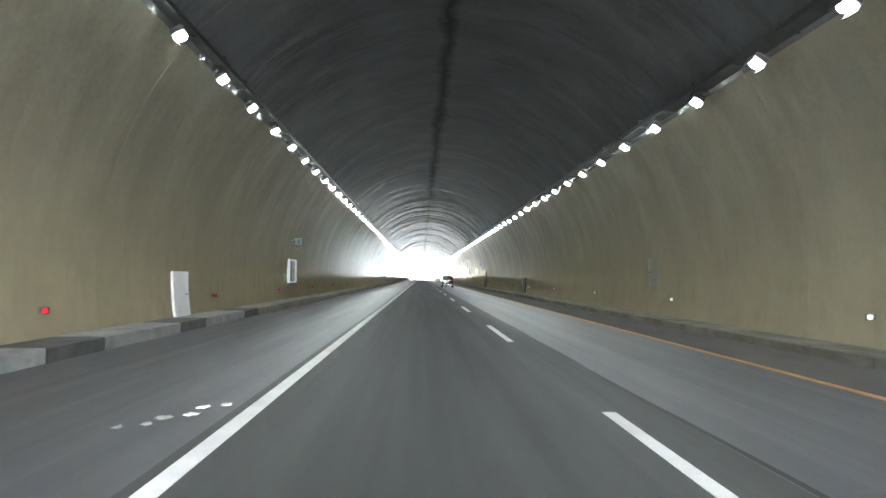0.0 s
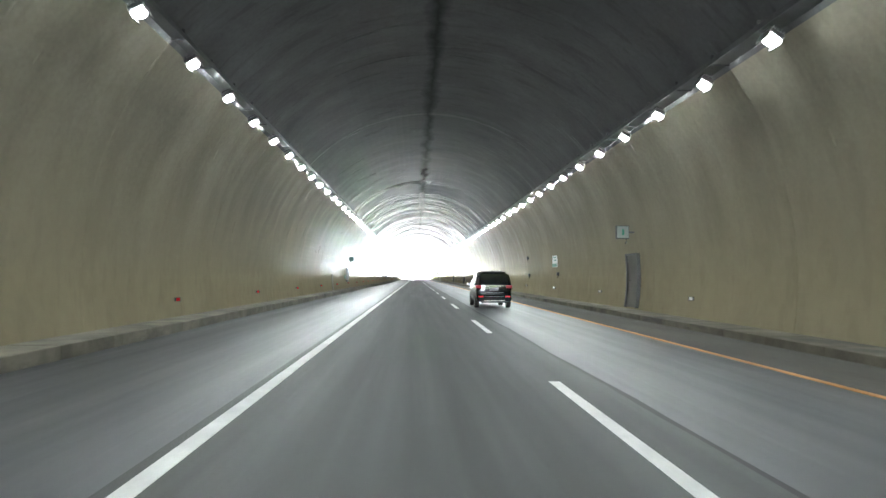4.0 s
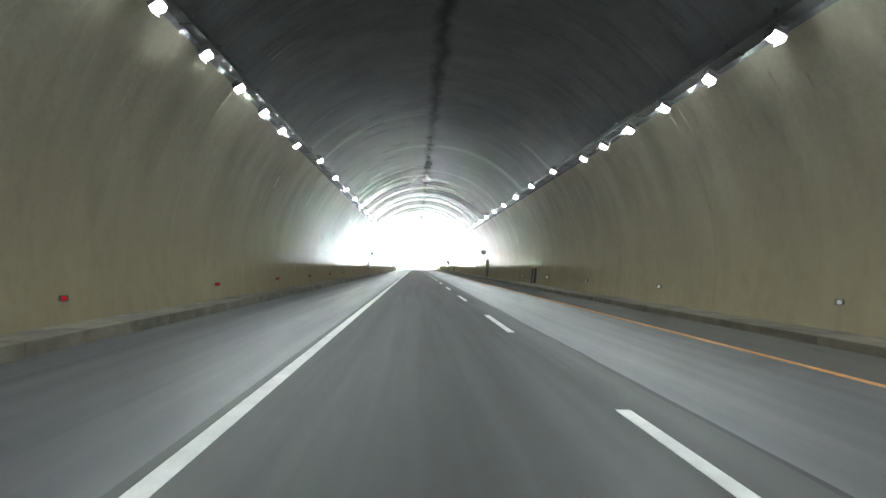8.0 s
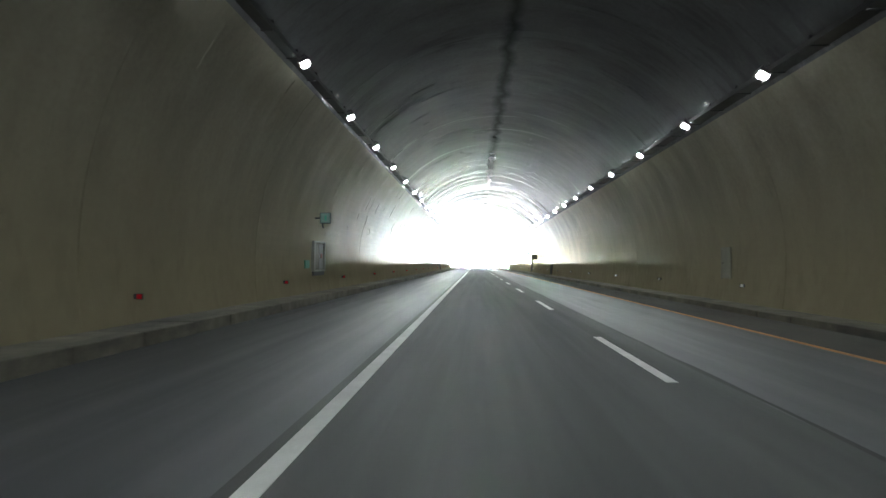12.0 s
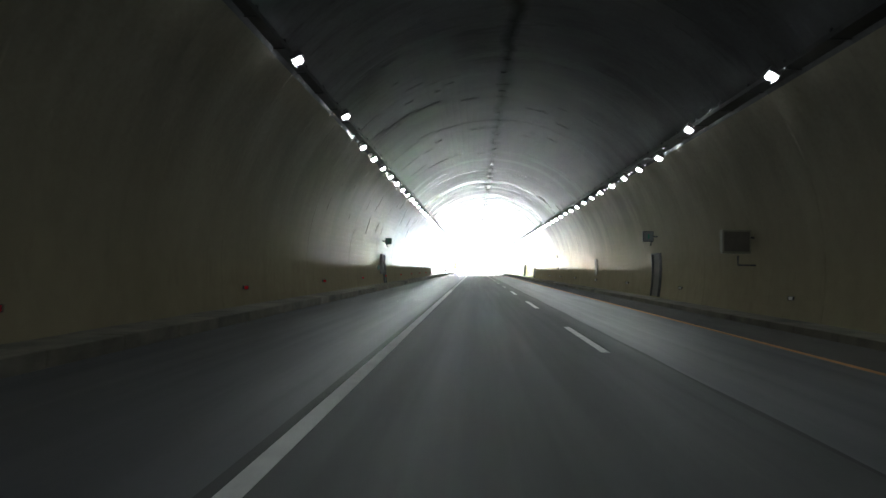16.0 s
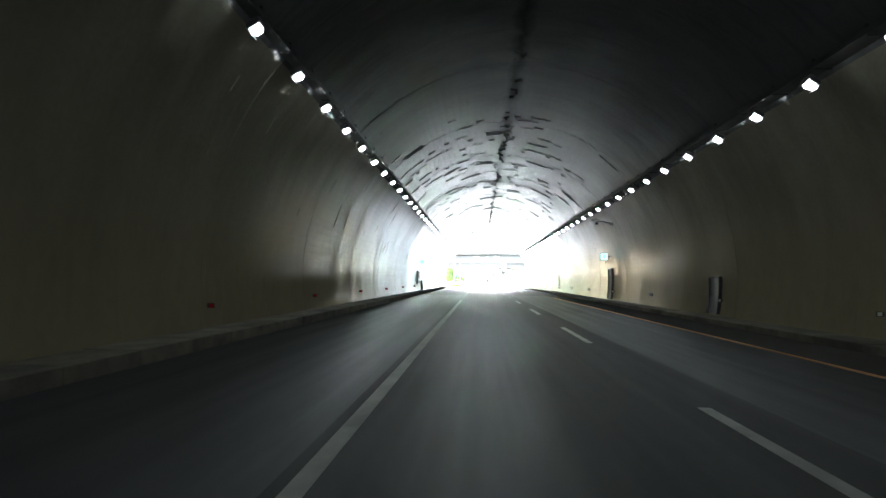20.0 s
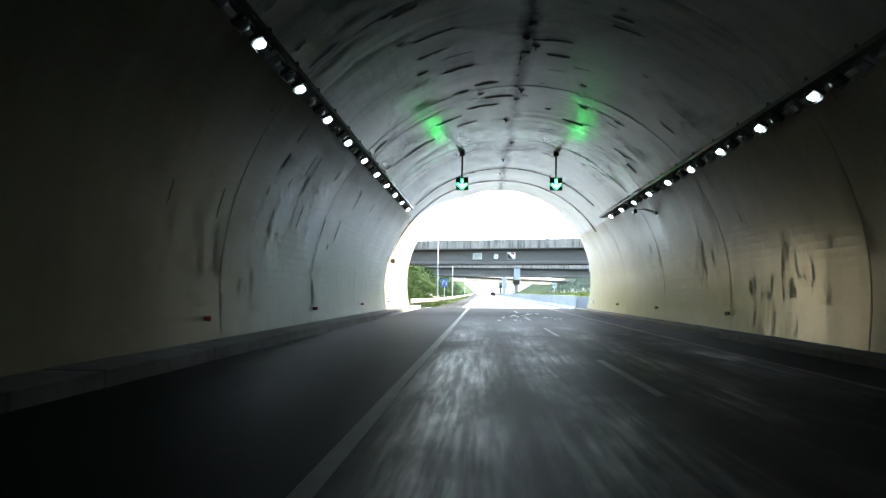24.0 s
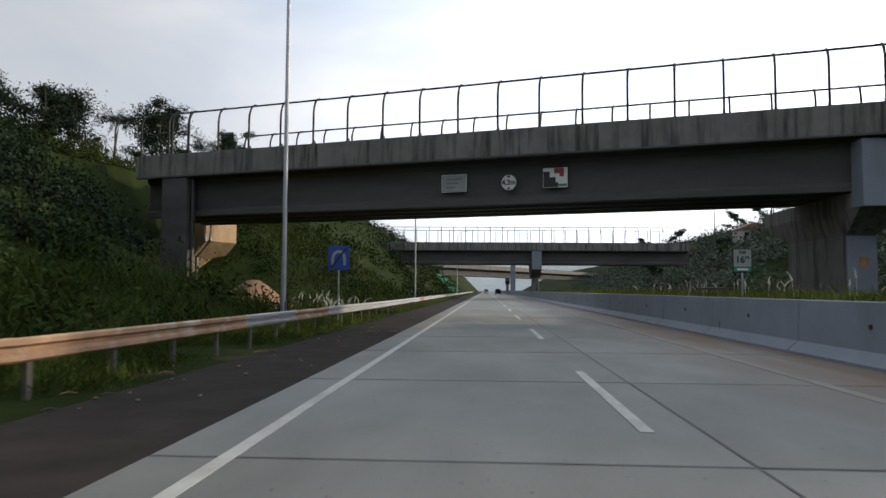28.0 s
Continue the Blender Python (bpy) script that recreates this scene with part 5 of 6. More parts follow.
def rail_x(y):
    for (x0, y0), (x1, y1) in zip(rail_line, rail_line[1:]):
        if y <= y1:
            return x0 + (x1 - x0) * (y - y0) / (y1 - y0)
    return rail_line[-1][0]


def guard_rail():
    ob = thing("guard_rail", (0, 0, 0), "W-beam steel guard rail, part rusted, on short posts", "guard rail")
    wave = [(0.0, 0.75), (0.035, 0.72), (0.035, 0.66), (-0.035, 0.62), (-0.035, 0.57), (0.035, 0.53), (0.035, 0.47), (0.0, 0.44)]
    y, k = 479.3, 0
    post = bpy.data.meshes.new("post")
    b = box(-0.11, -0.05, -0.06, 0.06, -0.4, 0.69, 0.006)
    b.to_mesh(post)
    b.free()
    post.materials.append(POST_STEEL)
    while y < 756:
        step = 4.0
        ends = [(rail_x(y - 0.08), y - 0.08), (rail_x(y + step), y + step)]
        dip = rng.uniform(-0.015, 0.015)
        verts = [(x + dx + (0.004 if j else 0), yy, z + dip) for j, (x, yy) in enumerate(ends) for dx, z in wave]
        verts += [(x + dx - 0.006, yy, z + dip) for j, (x, yy) in enumerate(ends) for dx, z in wave]
        m = len(wave)
        faces = [(i, i + 1, m + i + 1, m + i) for i in range(m - 1)] + [(2 * m + i, 3 * m + i, 3 * m + i + 1, 2 * m + i + 1) for i in range(m - 1)]
        rusty = 1 <= k <= 5 or k % 9 == 7
        hang("beam", mesh_from("beam", verts, faces, RUST if rusty else STEEL), ob, "rust-brown beam" if rusty else "galvanised beam")
        for q in (0.4, 2.4):
            if k < 45:
                hang("post", post, ob, at=(rail_x(y + q), y + q, 0))
        y += step
        k += 1
    part("end_plate", box(-4.87, -4.68, 479.05, 479.3, 0.41, 0.78, 0.02), STEEL, ob)
    return ob


guard_rail()


def street_lamp(x, y, first=None):
    ob = thing("street_lamp", (x, y, -0.05), "tall grey steel street lamp with a curved arm", "street lamp", "street lamps")
    part("pole", tube([(0, 0, 0), (0, 0, 5.8), (0, 0, 12.2)], 0.085, 10, tip=0.055), STEEL, ob)
    bend = [(1.35 - 1.35 * math.cos(a), 0, 12.2 + 1.75 * math.sin(a)) for a in [radians(9 * i) for i in range(9)]]
    part("arm", tube(bend + [(2.1, 0, 14.12)], 0.045, 8), STEEL, ob)
    part("lamp_head", box(2.0, 2.7, -0.12, 0.12, 14.08, 14.2, 0.04), DARK_STEEL, ob)
    part("base_plate", box(-0.2, 0.2, -0.2, 0.2, 0, 0.05, 0.01), STEEL, ob)
    part("hatch", box(0.06, 0.1, -0.05, 0.05, 0.7, 1.0, 0.006), DARK_STEEL, ob)
    return ob


one = street_lamp(-4.5, 509.7)
for y in (550, 640):
    copy_thing(one, pose(-4.3, y, -0.05))


# ---- bridges ----
def fence(length, at, turn, spacing=1.96, height=2.53, label="dark steel mesh-less fence with curved posts on the parapet"):
    ob = thing("bridge_fence", at, label, "fence", "bridge fences", turn)
    count = int(length / spacing)
    post = bpy.data.meshes.new("post")
    b = tube([(0, 0, 0), (0, 0, height * 0.62), (0, 0.03, height * 0.74), (0, 0.12, height * 0.85), (0, 0.28, height * 0.94), (0, 0.5, height * 0.99), (0, 0.75, height)], 0.055, 6)
    box(-0.035, 0.035, -0.06, 0.2, 0, 0.18, bm=b)
    box(-0.07, 0.07, -0.07, 0.07, 0, 0.03, bm=b)
    b.to_mesh(post)
    b.free()
    post.materials.append(FENCE)
    for i in range(count + 1):
        hang("post", post, ob, at=(i * spacing, 0, 0))
    part("top_rail", tube([(0, 0.75, height), (count * spacing, 0.75, height)], 0.05, 6), FENCE, ob)
    return ob


def bridge(at, turn, left, right, label, detail=True):
    """A girder bridge; local x along it, local y across, away from the tunnel."""
    ob = thing("overpass", at, label, "bridge", "overpasses", turn)
    part("deck", box(left, right, 0.25, 6.45, 7.72, 8.1), CONCRETE, ob)
    for y0, y1 in ((0.0, 0.25), (6.45, 6.7)):
        x = left
        while x < right:
            end = min(x + 8.0, right)
            part("parapet", box(x + 0.003, end - 0.003, y0, y1, 7.6, 8.92, 0.015), CONCRETE, ob)
            x = end
    part("drip_edge", box(left, right, -0.03, 0.0, 7.6, 7.68), SHADED_CONCRETE, ob)
    for y in (1.25, 2.9, 4.5, 6.0):
        g = prism([(-0.33, 7.72), (-0.33, 7.5), (-0.11, 7.35), (-0.11, 5.9), (-0.33, 5.75), (-0.33, 5.48), (0.33, 5.48), (0.33, 5.75), (0.11, 5.9), (0.11, 7.35), (0.33, 7.5), (0.33, 7.72)], right - left)
        bmesh.ops.rotate(g, verts=g.verts, cent=(0, 0, 0), matrix=Matrix.Rotation(-math.pi / 2, 3, "Z"))
        bmesh.ops.translate(g, verts=g.verts, vec=(left, y, 0))
        part("girder", g, SHADED_CONCRETE, ob)
    return ob


B1, B1_TURN = (4.4, 519.8, 0), -16.6
bridge(B1, B1_TURN, -23.5, 46, "stained grey concrete girder overpass with parapets")


def on_bridge(x, y, z):
    a = radians(B1_TURN)
    return B1[0] + x * math.cos(a) - y * math.sin(a), B1[1] + x * math.sin(a) + y * math.cos(a), z


fence(66, on_bridge(-19.95, 0.12, 8.92), B1_TURN, 2.0, 2.54)
fence(1.3, on_bridge(-21.1, 0.12, 8.92), B1_TURN, 1.1, 2.54, "end span of the dark steel fence on the parapet")
fence(66, on_bridge(-20.9, 6.58, 8.92), B1_TURN)
fence(4.0, on_bridge(-25.3, 0.15, 8.9), B1_TURN, label="short return of the dark steel fence beside the bank")


def pier(x, y0, y1, width, label, name="bridge_pier"):
    ob = thing(name, (x, y0, 0), label, "bridge pier", "bridge piers")
    depth = y1 - y0
    w = width / 2
    col = bmesh.new()
    box(-w * 0.62, w * 0.62, depth * 0.28, depth * 0.72, -0.5, 3.6, 0.12, col)
    part("column", col, CONCRETE, ob)
    cap = bmesh.new()
    ring = [(0.2, 5.58), (0.2, 4.7), (depth * 0.28, 3.4), (depth * 0.72, 3.4), (depth - 0.2, 4.7), (depth - 0.2, 5.58)]
    a = [cap.verts.new((-w, y, z)) for y, z in ring]
    c = [cap.verts.new((w, y, z)) for y, z in ring]
    cap.faces.new(a)
    cap.faces.new(c[::-1])
    for i in range(len(ring)):
        cap.faces.new((a[i], c[i], c[(i + 1) % len(ring)], a[(i + 1) % len(ring)]))
    bmesh.ops.recalc_face_normals(cap, faces=cap.faces)
    part("cap", cap, CONCRETE, ob)
    part("end_block", box(-w, w, -0.25, 0.35, 4.6, 7.5, 0.03), PALE, ob, "blue-grey painted end block")
    return ob


def main_pier():
    """A wall pier along the road; its cap tapers down to the column on all sides."""
    ob = thing("bridge_pier", (18.25, 518.0, 0), "grey concrete hammerhead pier with a painted end block", "bridge pier", "bridge piers")
    part("column", box(-0.96, 0.24, 0.14, 6.0, -0.5, 3.9, 0.03), CONCRETE, ob)
    cap = bmesh.new()
    for x0, x1, y0, y1, z in ((-1.2, 0.85, -1.6, 8.3, 5.46), (-1.2, 0.85, -1.6, 8.3, 4.8), (-0.96, 0.24, 0.12, 6.0, 3.75)):
        for x in (x0, x1):
            for y in (y0, y1):
                cap.verts.new((x, y, z))
    bmesh.ops.convex_hull(cap, input=cap.verts)
    part("cap", cap, CONCRETE, ob)
    part("end_block", box(-1.25, 0.87, -1.92, -1.0, 4.78, 7.5, 0.02), PALE, ob, "blue-grey painted end block")
    # thin paler panel stands for the light on the column's near end
    part("column_face", box(-0.97, 0.25, 0.02, 0.16, -0.5, 3.74, 0.02), PALE, ob, "blue-grey panel standing for the lit column face")
    part("rusty_plate", box(-0.5, -0.12, 0.0, 0.02, 2.35, 2.85, 0.006), RUST, ob, "small rusty steel plate")
    return ob


main_pier()


def abutment():
    ob = thing("abutment", on_bridge(-20.3, 0, 0), "concrete bridge abutment dug into the bank, darkened for shade", "abutment", turn=B1_TURN)
    part("front_wall", box(-6.8, -5.65, 0.9, 9.6, 1.0, 7.6, 0.04), SHADED_CONCRETE, ob)
    part("corner_pillar", box(-1.4, 0.3, 0.05, 0.9, 2.0, 7.58, 0.05), SHADED_CONCRETE, ob)
    part("drain_pipe", tube([(0.5, 0.4, 7.5), (0.5, 0.4, 2.0)], 0.09, 10), DARK_STEEL, ob)
    w = bmesh.new()
    ring = [(-6.6, 0.4), (-4.4, 0.4), (-4.4, 3.4), (-3.3, 4.5), (-3.3, 5.9), (-6.6, 5.9)]
    a = [w.verts.new((x, 6.2, z)) for x, z in ring]
    c = [w.verts.new((x, 9.6, z)) for x, z in ring]
    w.faces.new(a)
    w.faces.new(c[::-1])
    for i in range(len(ring)):
        w.faces.new((a[i], c[i], c[(i + 1) % len(ring)], a[(i + 1) % len(ring)]))
    bmesh.ops.recalc_face_normals(w, faces=w.faces)
    part("wing_wall", w, SUNLIT_OCHRE, ob, "ochre concrete wing wall with sunlight in its colour")
    for k in (0.0, 0.42):
        part("down_pipe", tube([(k - 3.15, 6.1, 6.0), (k - 3.15, 6.1, 4.5), (k - 4.2, 6.1, 3.4), (k - 4.2, 6.1, 0.9)], 0.11, 8), STEEL, ob)


abutment()

# the two farther bridges
bridge((4.0, 600.0, 0), 2.0, -22, 30, "grey concrete overpass farther along the road")
fence(50, (-17, 600.0, 8.92), 2.0)
fence(50, (-16.02, 606.4, 8.92), 2.0)
pier(9.9, 599.6, 608.0, 1.5, "slim grey concrete pier in the median")
bridge((0.0, 705.0, 0), 62.0, -22, 130, "far concrete overpass crossing at a slant")
fence(120, (-9.4, 687.3, 8.92), 62.0)
def tall_column(x, y, width, tall):
    ob = thing("bridge_column", (x, y, 0), "tall plain grey concrete column in the median", "bridge pier", "bridge piers")
    part("shaft", box(-width / 2, width / 2, 0, width * 1.4, -0.5, tall, 0.08), PALE, ob)
    part("head", box(-width * 0.62, width * 0.62, -0.1, width * 1.4 + 0.1, tall, tall + 0.8, 0.05), CONCRETE, ob)


tall_column(9.75, 697.0, 1.4, 10.6)
pier(9.4, 740.0, 746.0, 1.5, "slim grey concrete pier of the far overpass")
pier(11.7, 750.0, 756.0, 1.8, "tall grey concrete pier far along the median")


# ---- signs outside ----
def road_sign(at, w, h, mat, label, height):
    ob = thing("road_sign", (at[0], at[1], 0), label, "road sign")
    part("post", tube([(0, 0.04, -0.3), (0, 0.04, height + h / 2)], 0.035, 8), STEEL, ob)
    part("plate", box(-w / 2, w / 2, -0.012, 0.012, height - h / 2, height + h / 2, 0.01), mat, ob)
    return ob


blue = road_sign((-3.95, 515.6), 0.86, 0.98, SIGN_BLUE, "blue end-of-tunnel sign on a steel post", 2.62)
arch = [(0.3 * math.cos(radians(a)), -0.02 + 0.34 * math.sin(radians(a))) for a in range(0, 181, 20)]
outline = [(0.3, -0.3)] + arch + [(-0.3, -0.3), (-0.2, -0.3)] + [(x * 0.62, z * 0.62) for x, z in arch[::-1]] + [(0.2, -0.3)]
b = prism([(x, z + 2.62) for x, z in outline], 0.004)
bmesh.ops.translate(b, verts=b.verts, vec=(0, -0.018, 0))
part("tunnel_symbol", b, SIGN_PALE, blue)
b = prism([(-0.36, 2.21), (-0.28, 2.19), (0.36, 3.01), (0.28, 3.03)], 0.004)
bmesh.ops.translate(b, verts=b.verts, vec=(0, -0.024, 0))
part("diagonal_bar", b, SIGN_BLACK, blue)

km = road_sign((10.4, 510.8), 0.62, 0.78, SIGN_BLACK, "white and green kilometre sign on a post in the median", 2.36)
part("white_panel", box(-0.28, 0.28, -0.018, -0.012, 2.16, 2.72, 0.002), SIGN_PALE, km)
part("green_band", box(-0.28, 0.28, -0.018, -0.012, 2.0, 2.14, 0.002), SIGN_GREEN, km)
letters("KM", 0.15, SIGN_BLACK, km, (0, -0.024, 2.62))
letters("169", 0.30, SIGN_BLACK, km, (0, -0.024, 2.38))
part("text_bar", box(-0.18, 0.18, -0.024, -0.018, 2.04, 2.1, 0.002), SIGN_WHITE, km)

board = thing("bridge_notice", on_bridge(-4.4, 0.85, 6.6), "pale notice board fixed to the bridge girder", "sign", turn=B1_TURN)
part("plate", box(-0.62, 0.62, -0.02, 0.02, -0.4, 0.4, 0.01), SIGN_PALE, board)
part("rim", box(-0.66, 0.66, 0.02, 0.05, -0.44, 0.44, 0.01), SIGN_WHITE, board)
for k in range(3):
    part("text_bar", box(-0.4, 0.4 - 0.15 * k, -0.026, -0.019, 0.16 - 0.2 * k, 0.24 - 0.2 * k, 0.001), surf_grey, board)

limit = thing("height_limit_sign", on_bridge(-1.6, 0.85, 6.52), "round white height limit sign reading 4,2 m", "sign", turn=B1_TURN)
part("plate", disc((0, 0, 0), 0.37, 0.03, "Y", 28), SIGN_WHITE, limit)
part("rim", disc((0, 0.012, 0), 0.41, 0.03, "Y", 28), SIGN_BLACK, limit)
letters("4,2m", 0.34, SIGN_BLACK, limit, (0, -0.02, -0.01))
part("upper_mark", prism([(-0.1, 0.33), (0.1, 0.33), (0.0, 0.2)], -0.02), SIGN_BLACK, limit)
part("lower_mark", prism([(-0.1, -0.33), (0.0, -0.2), (0.1, -0.33)], -0.02), SIGN_BLACK, limit)

chart = thing("stepped_board", on_bridge(0.65, 0.85, 6.64), "square board with black, white and red stepped pattern", "sign", turn=B1_TURN)
part("plate", box(-0.58, 0.58, -0.02, 0.02, -0.47, 0.47, 0.01), SIGN_WHITE, chart)
part("black_steps", prism([(-0.56, 0.3), (-0.26, 0.3), (-0.26, 0.02), (0.02, 0.02), (0.02, -0.22), (0.14, -0.22), (0.14, -0.45), (-0.56, -0.45)], -0.026), SIGN_BLACK, chart)
part("red_corner", prism([(-0.05, 0.45), (0.42, 0.45), (0.42, 0.05), (0.2, 0.05), (0.2, 0.2), (-0.05, 0.2)], -0.026), SIGN_RED, chart)
part("green_bar", prism([(0.16, -0.3), (0.55, -0.3), (0.55, -0.42), (0.16, -0.42)], -0.026), SIGN_GREEN, chart)

bench = thing("low_barrier_bar", (9.75, 512.0, 1.0), "thin dark steel bar on two legs in the grass", "barrier")
part("bar", tube([(-0.5, 0, 0.45), (0.5, 0, 0.45)], 0.035, 8), DARK_STEEL, bench)
for x in (-0.4, 0.4):
    part("leg", tube([(x, 0, 0), (x, 0, 0.45)], 0.025, 6), DARK_STEEL, bench)

# cars far ahead
minivan((5.4, 700, 0.005), BLACK_PAINT, "car", "small dark car on the concrete road", "cars far ahead")
minivan((1.8, 760, 0.005), WHITE_PAINT, "car", "small pale van on the concrete road", "cars far ahead")

# ---- plants ----
kinds = [tree(11, 10.5, 3.6, "tall dark broadleaf tree on the bank"), tree(23, 8.5, 3.2, "dark broadleaf tree on the bank"), tree(37, 12.0, 3.0, "tall slender dark tree on the bank"),
         tree(41, 7.0, 2.8, "small bushy tree on the bank"), tree(59, 9.5, 4.2, "broad spreading dark tree on the bank"), tree(67, 8.0, 2.6, "feathery palm on the bank", True)]
spots = [(0, -25.5, 545, 1.0), (4, -31, 538, 1.0), (1, -36, 533, 1.15), (2, -29.5, 552, 0.85), (5, -27.5, 541, 1.0), (0, -40, 543, 1.2), (4, -44, 530, 1.2), (2, -34, 546, 1.0), (1, -24, 560, 0.8),
         (3, -21.5, 566, 0.8), (0, -48, 520, 1.2), (4, -39, 517, 1.0), (2, -43, 512, 1.0), (1, -34, 513, 0.9), (3, -30, 520, 0.9), (0, -52, 540, 1.3), (1, -23.5, 580, 0.9), (3, -20, 590, 0.7),
         (4, -28, 600, 0.9), (0, -33, 500, 0.9), (2, -38, 494, 1.0), (1, -50, 500, 1.1), (4, -46, 486, 1.1), (3, -27, 612, 1.0), (0, -24, 640, 0.9), (5, -41, 527, 1.0), (2, -44, 612, 1.2), (0, -50, 618, 1.2),
         (4, 52, 640, 0.45), (1, 60, 655, 0.9), (0, 66, 630, 0.9), (3, 47, 628, 0.5), (4, 73, 668, 1.1), (1, 55, 690, 1.0), (3, 43, 620, 0.4), (0, 82, 650, 1.0), (2, 49, 700, 0.8), (3, 40, 650, 0.9)]
spots += [(0, -25.5, 499, 0.8), (4, -28, 505, 0.9), (1, -24.8, 511, 0.75), (2, -27.5, 516, 0.9), (4, -25, 521, 0.7), (0, -30, 526, 0.9), (1, -27, 532, 0.9), (4, -29, 494, 0.9), (5, -31.5, 507, 1.2), (2, -33.5, 519, 1.0), (0, -36, 502, 1.1), (1, -32, 488, 1.0)]
used = set()
for k, x, y, s in spots:
    s *= 1.0 if x > 0 or y > 547 else 0.58 if y < 503 else 0.72 if y < 530 else 0.82
    m = pose(x, y, bank(x, y) - 0.3, 0, 0, rng.uniform(0, 360)) @ Matrix.Scale(s, 4)
    if k in used:
        ob = copy_thing(kinds[k], m)
        ob.scale = (s, s, s)
    else:
        kinds[k].matrix_basis = m
    used.add(k)


def scatter(name, count, area, mat, label, leaf, clump, per, seed, narrow=0.5, upright=0.3, category="plants", clear=None):
    """Plants nobody could count: clumps of leaves over a stretch of ground, as one object."""
    g = np.random.default_rng(seed)
    x0, x1, y0, y1 = area
    centres, sizes = [], []
    for _ in range(count):
        x, y = g.uniform(x0, x1), g.uniform(y0, y1)
        if clear and clear(x, y):
            continue
        if noise.noise(Vector((x * 0.16, y * 0.16, seed))) < -0.18:
            continue
        z, size = bank(x, y), clump * g.uniform(0.4, 1.25)
        k = int(per * g.uniform(0.6, 1.2))
        q = g.normal(size=(k, 3)) * (0.5 * size, 0.5 * size, 0.36 * size)
        q[:, 2] = np.abs(q[:, 2])
        centres.append(q + (x, y, z))
        sizes.append(g.uniform(leaf * 0.5, leaf * 1.3, k))
    me = leaf_mesh(name, np.concatenate(centres), np.concatenate(sizes), mat, seed, narrow, 0.0, upright)
    return tagged(new(name, me), label, category, kind="stuff")


def on_deck(x, y):
    a = radians(-B1_TURN)
    dx, dy = x - B1[0], y - B1[1]
    u, v = dx * math.cos(a) - dy * math.sin(a), dx * math.sin(a) + dy * math.cos(a)
    return u > -23 and -0.5 < v < 9.5 and x > -20


def soil_patch(x, y):
    return (x + 8.6) ** 2 + ((y - 519.5) * 0.5) ** 2 < 4.5


def no_plants(x, y):
    if -17.5 < x < -8.0 and 513 < y < 533 and x > -17.5 + (530 - y) * 0.2:
        return noise.noise(Vector((x, y, 5))) > -0.35
    if y < 513 and x < -9.0 - 2.0 * noise.noise(Vector((y * 0.13, 2.0, 0))) and noise.noise(Vector((x * 0.3, y * 0.2, 9))) < 0.25 and x > -20.5:
        return True
    return on_deck(x, y) or soil_patch(x, y) or (y < 480 and x > -7.2)


scatter("undergrowth", 2300, (-24, -6.2, 468, 560), LEAF, "dense dark green shrubs covering the bank", 0.17, 1.2, 105, 3, 0.5, 0.15, clear=no_plants)
scatter("tall_grass", 4200, (-24, -5.6, 472, 560), GRASS, "long yellow-green grass on the bank", 0.75, 0.5, 16, 4, 0.05, 0.9, clear=no_plants)
scatter("slope_grass", 14000, (-21, -7.5, 478, 508), GRASS, "short sunlit grass on the cut slope", 0.26, 0.3, 16, 15, 0.09, 0.75)


def off_abutment(x, y):
    return on_deck(x, y) or x > -0.5 - 0.43 * (y - 487)


scatter("abutment_shrubs", 900, (-23, -9.0, 506, 520), LEAF_DARK, "dense dark shrubs banked up against the abutment", 0.2, 1.25, 90, 16, 0.5, 0.15, clear=off_abutment)
scatter("far_undergrowth", 1500, (-30, -5.6, 560, 720), LEAF, "green shrubs on the farther bank", 0.38, 1.9, 40, 5, 0.5, 0.15)
scatter("near_verge_grass", 3600, (-6.2, -3.2, 481, 535), GRASS, "rough short grass under the guard rail", 0.16, 0.22, 22, 14, 0.08, 0.7)
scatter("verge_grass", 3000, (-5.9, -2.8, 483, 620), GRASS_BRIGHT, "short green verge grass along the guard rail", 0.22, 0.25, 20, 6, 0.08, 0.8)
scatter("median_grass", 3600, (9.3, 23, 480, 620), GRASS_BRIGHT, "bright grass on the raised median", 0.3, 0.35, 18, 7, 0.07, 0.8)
scatter("hill_woods", 3600, (33, 110, 540, 760), HAZED_HILL_LEAF, "woods on the far hillside, paled by haze in their colour", 0.6, 3.6, 55, 8, 0.5, 0.1)
scatter("hilltop_woods", 700, (-75, -24, 480, 640), LEAF_DARK, "dark woodland undergrowth behind the bank", 0.4, 2.6, 60, 9, 0.5, 0.1, clear=on_deck)


def reeds(count, area, seed, label):
    g = np.random.default_rng(seed)
    b = bmesh.new()
    for _ in range(count):
        x, y = g.uniform(area[0], area[1]), g.uniform(area[2], area[3])
        z, h = bank(x, y), g.uniform(0.6, 1.1)
        dx, dy = g.normal(0, 0.12, 2)
        tube([(x, y, z), (x + dx * 0.4, y + dy * 0.4, z + h * 0.7)], 0.008, 4, b)
        tube([(x + dx * 0.4, y + dy * 0.4, z + h * 0.7), (x + dx * 0.8, y + dy, z + h * 0.9), (x + dx * 1.6, y + dy * 1.4, z + h)], 0.035, 5, b, 0.006)
    me = bpy.data.meshes.new("reeds")
    b.to_mesh(me)
    b.free()
    me.materials.append(PLUME)
    return tagged(new("reeds", me), label, "plants", kind="stuff")


reeds(90, (12, 22.5, 486, 540), 12, "pale feathery reed plumes on the median")
reeds(40, (-7.5, -5.2, 519, 529), 13, "pale reed plumes beside the blue sign")

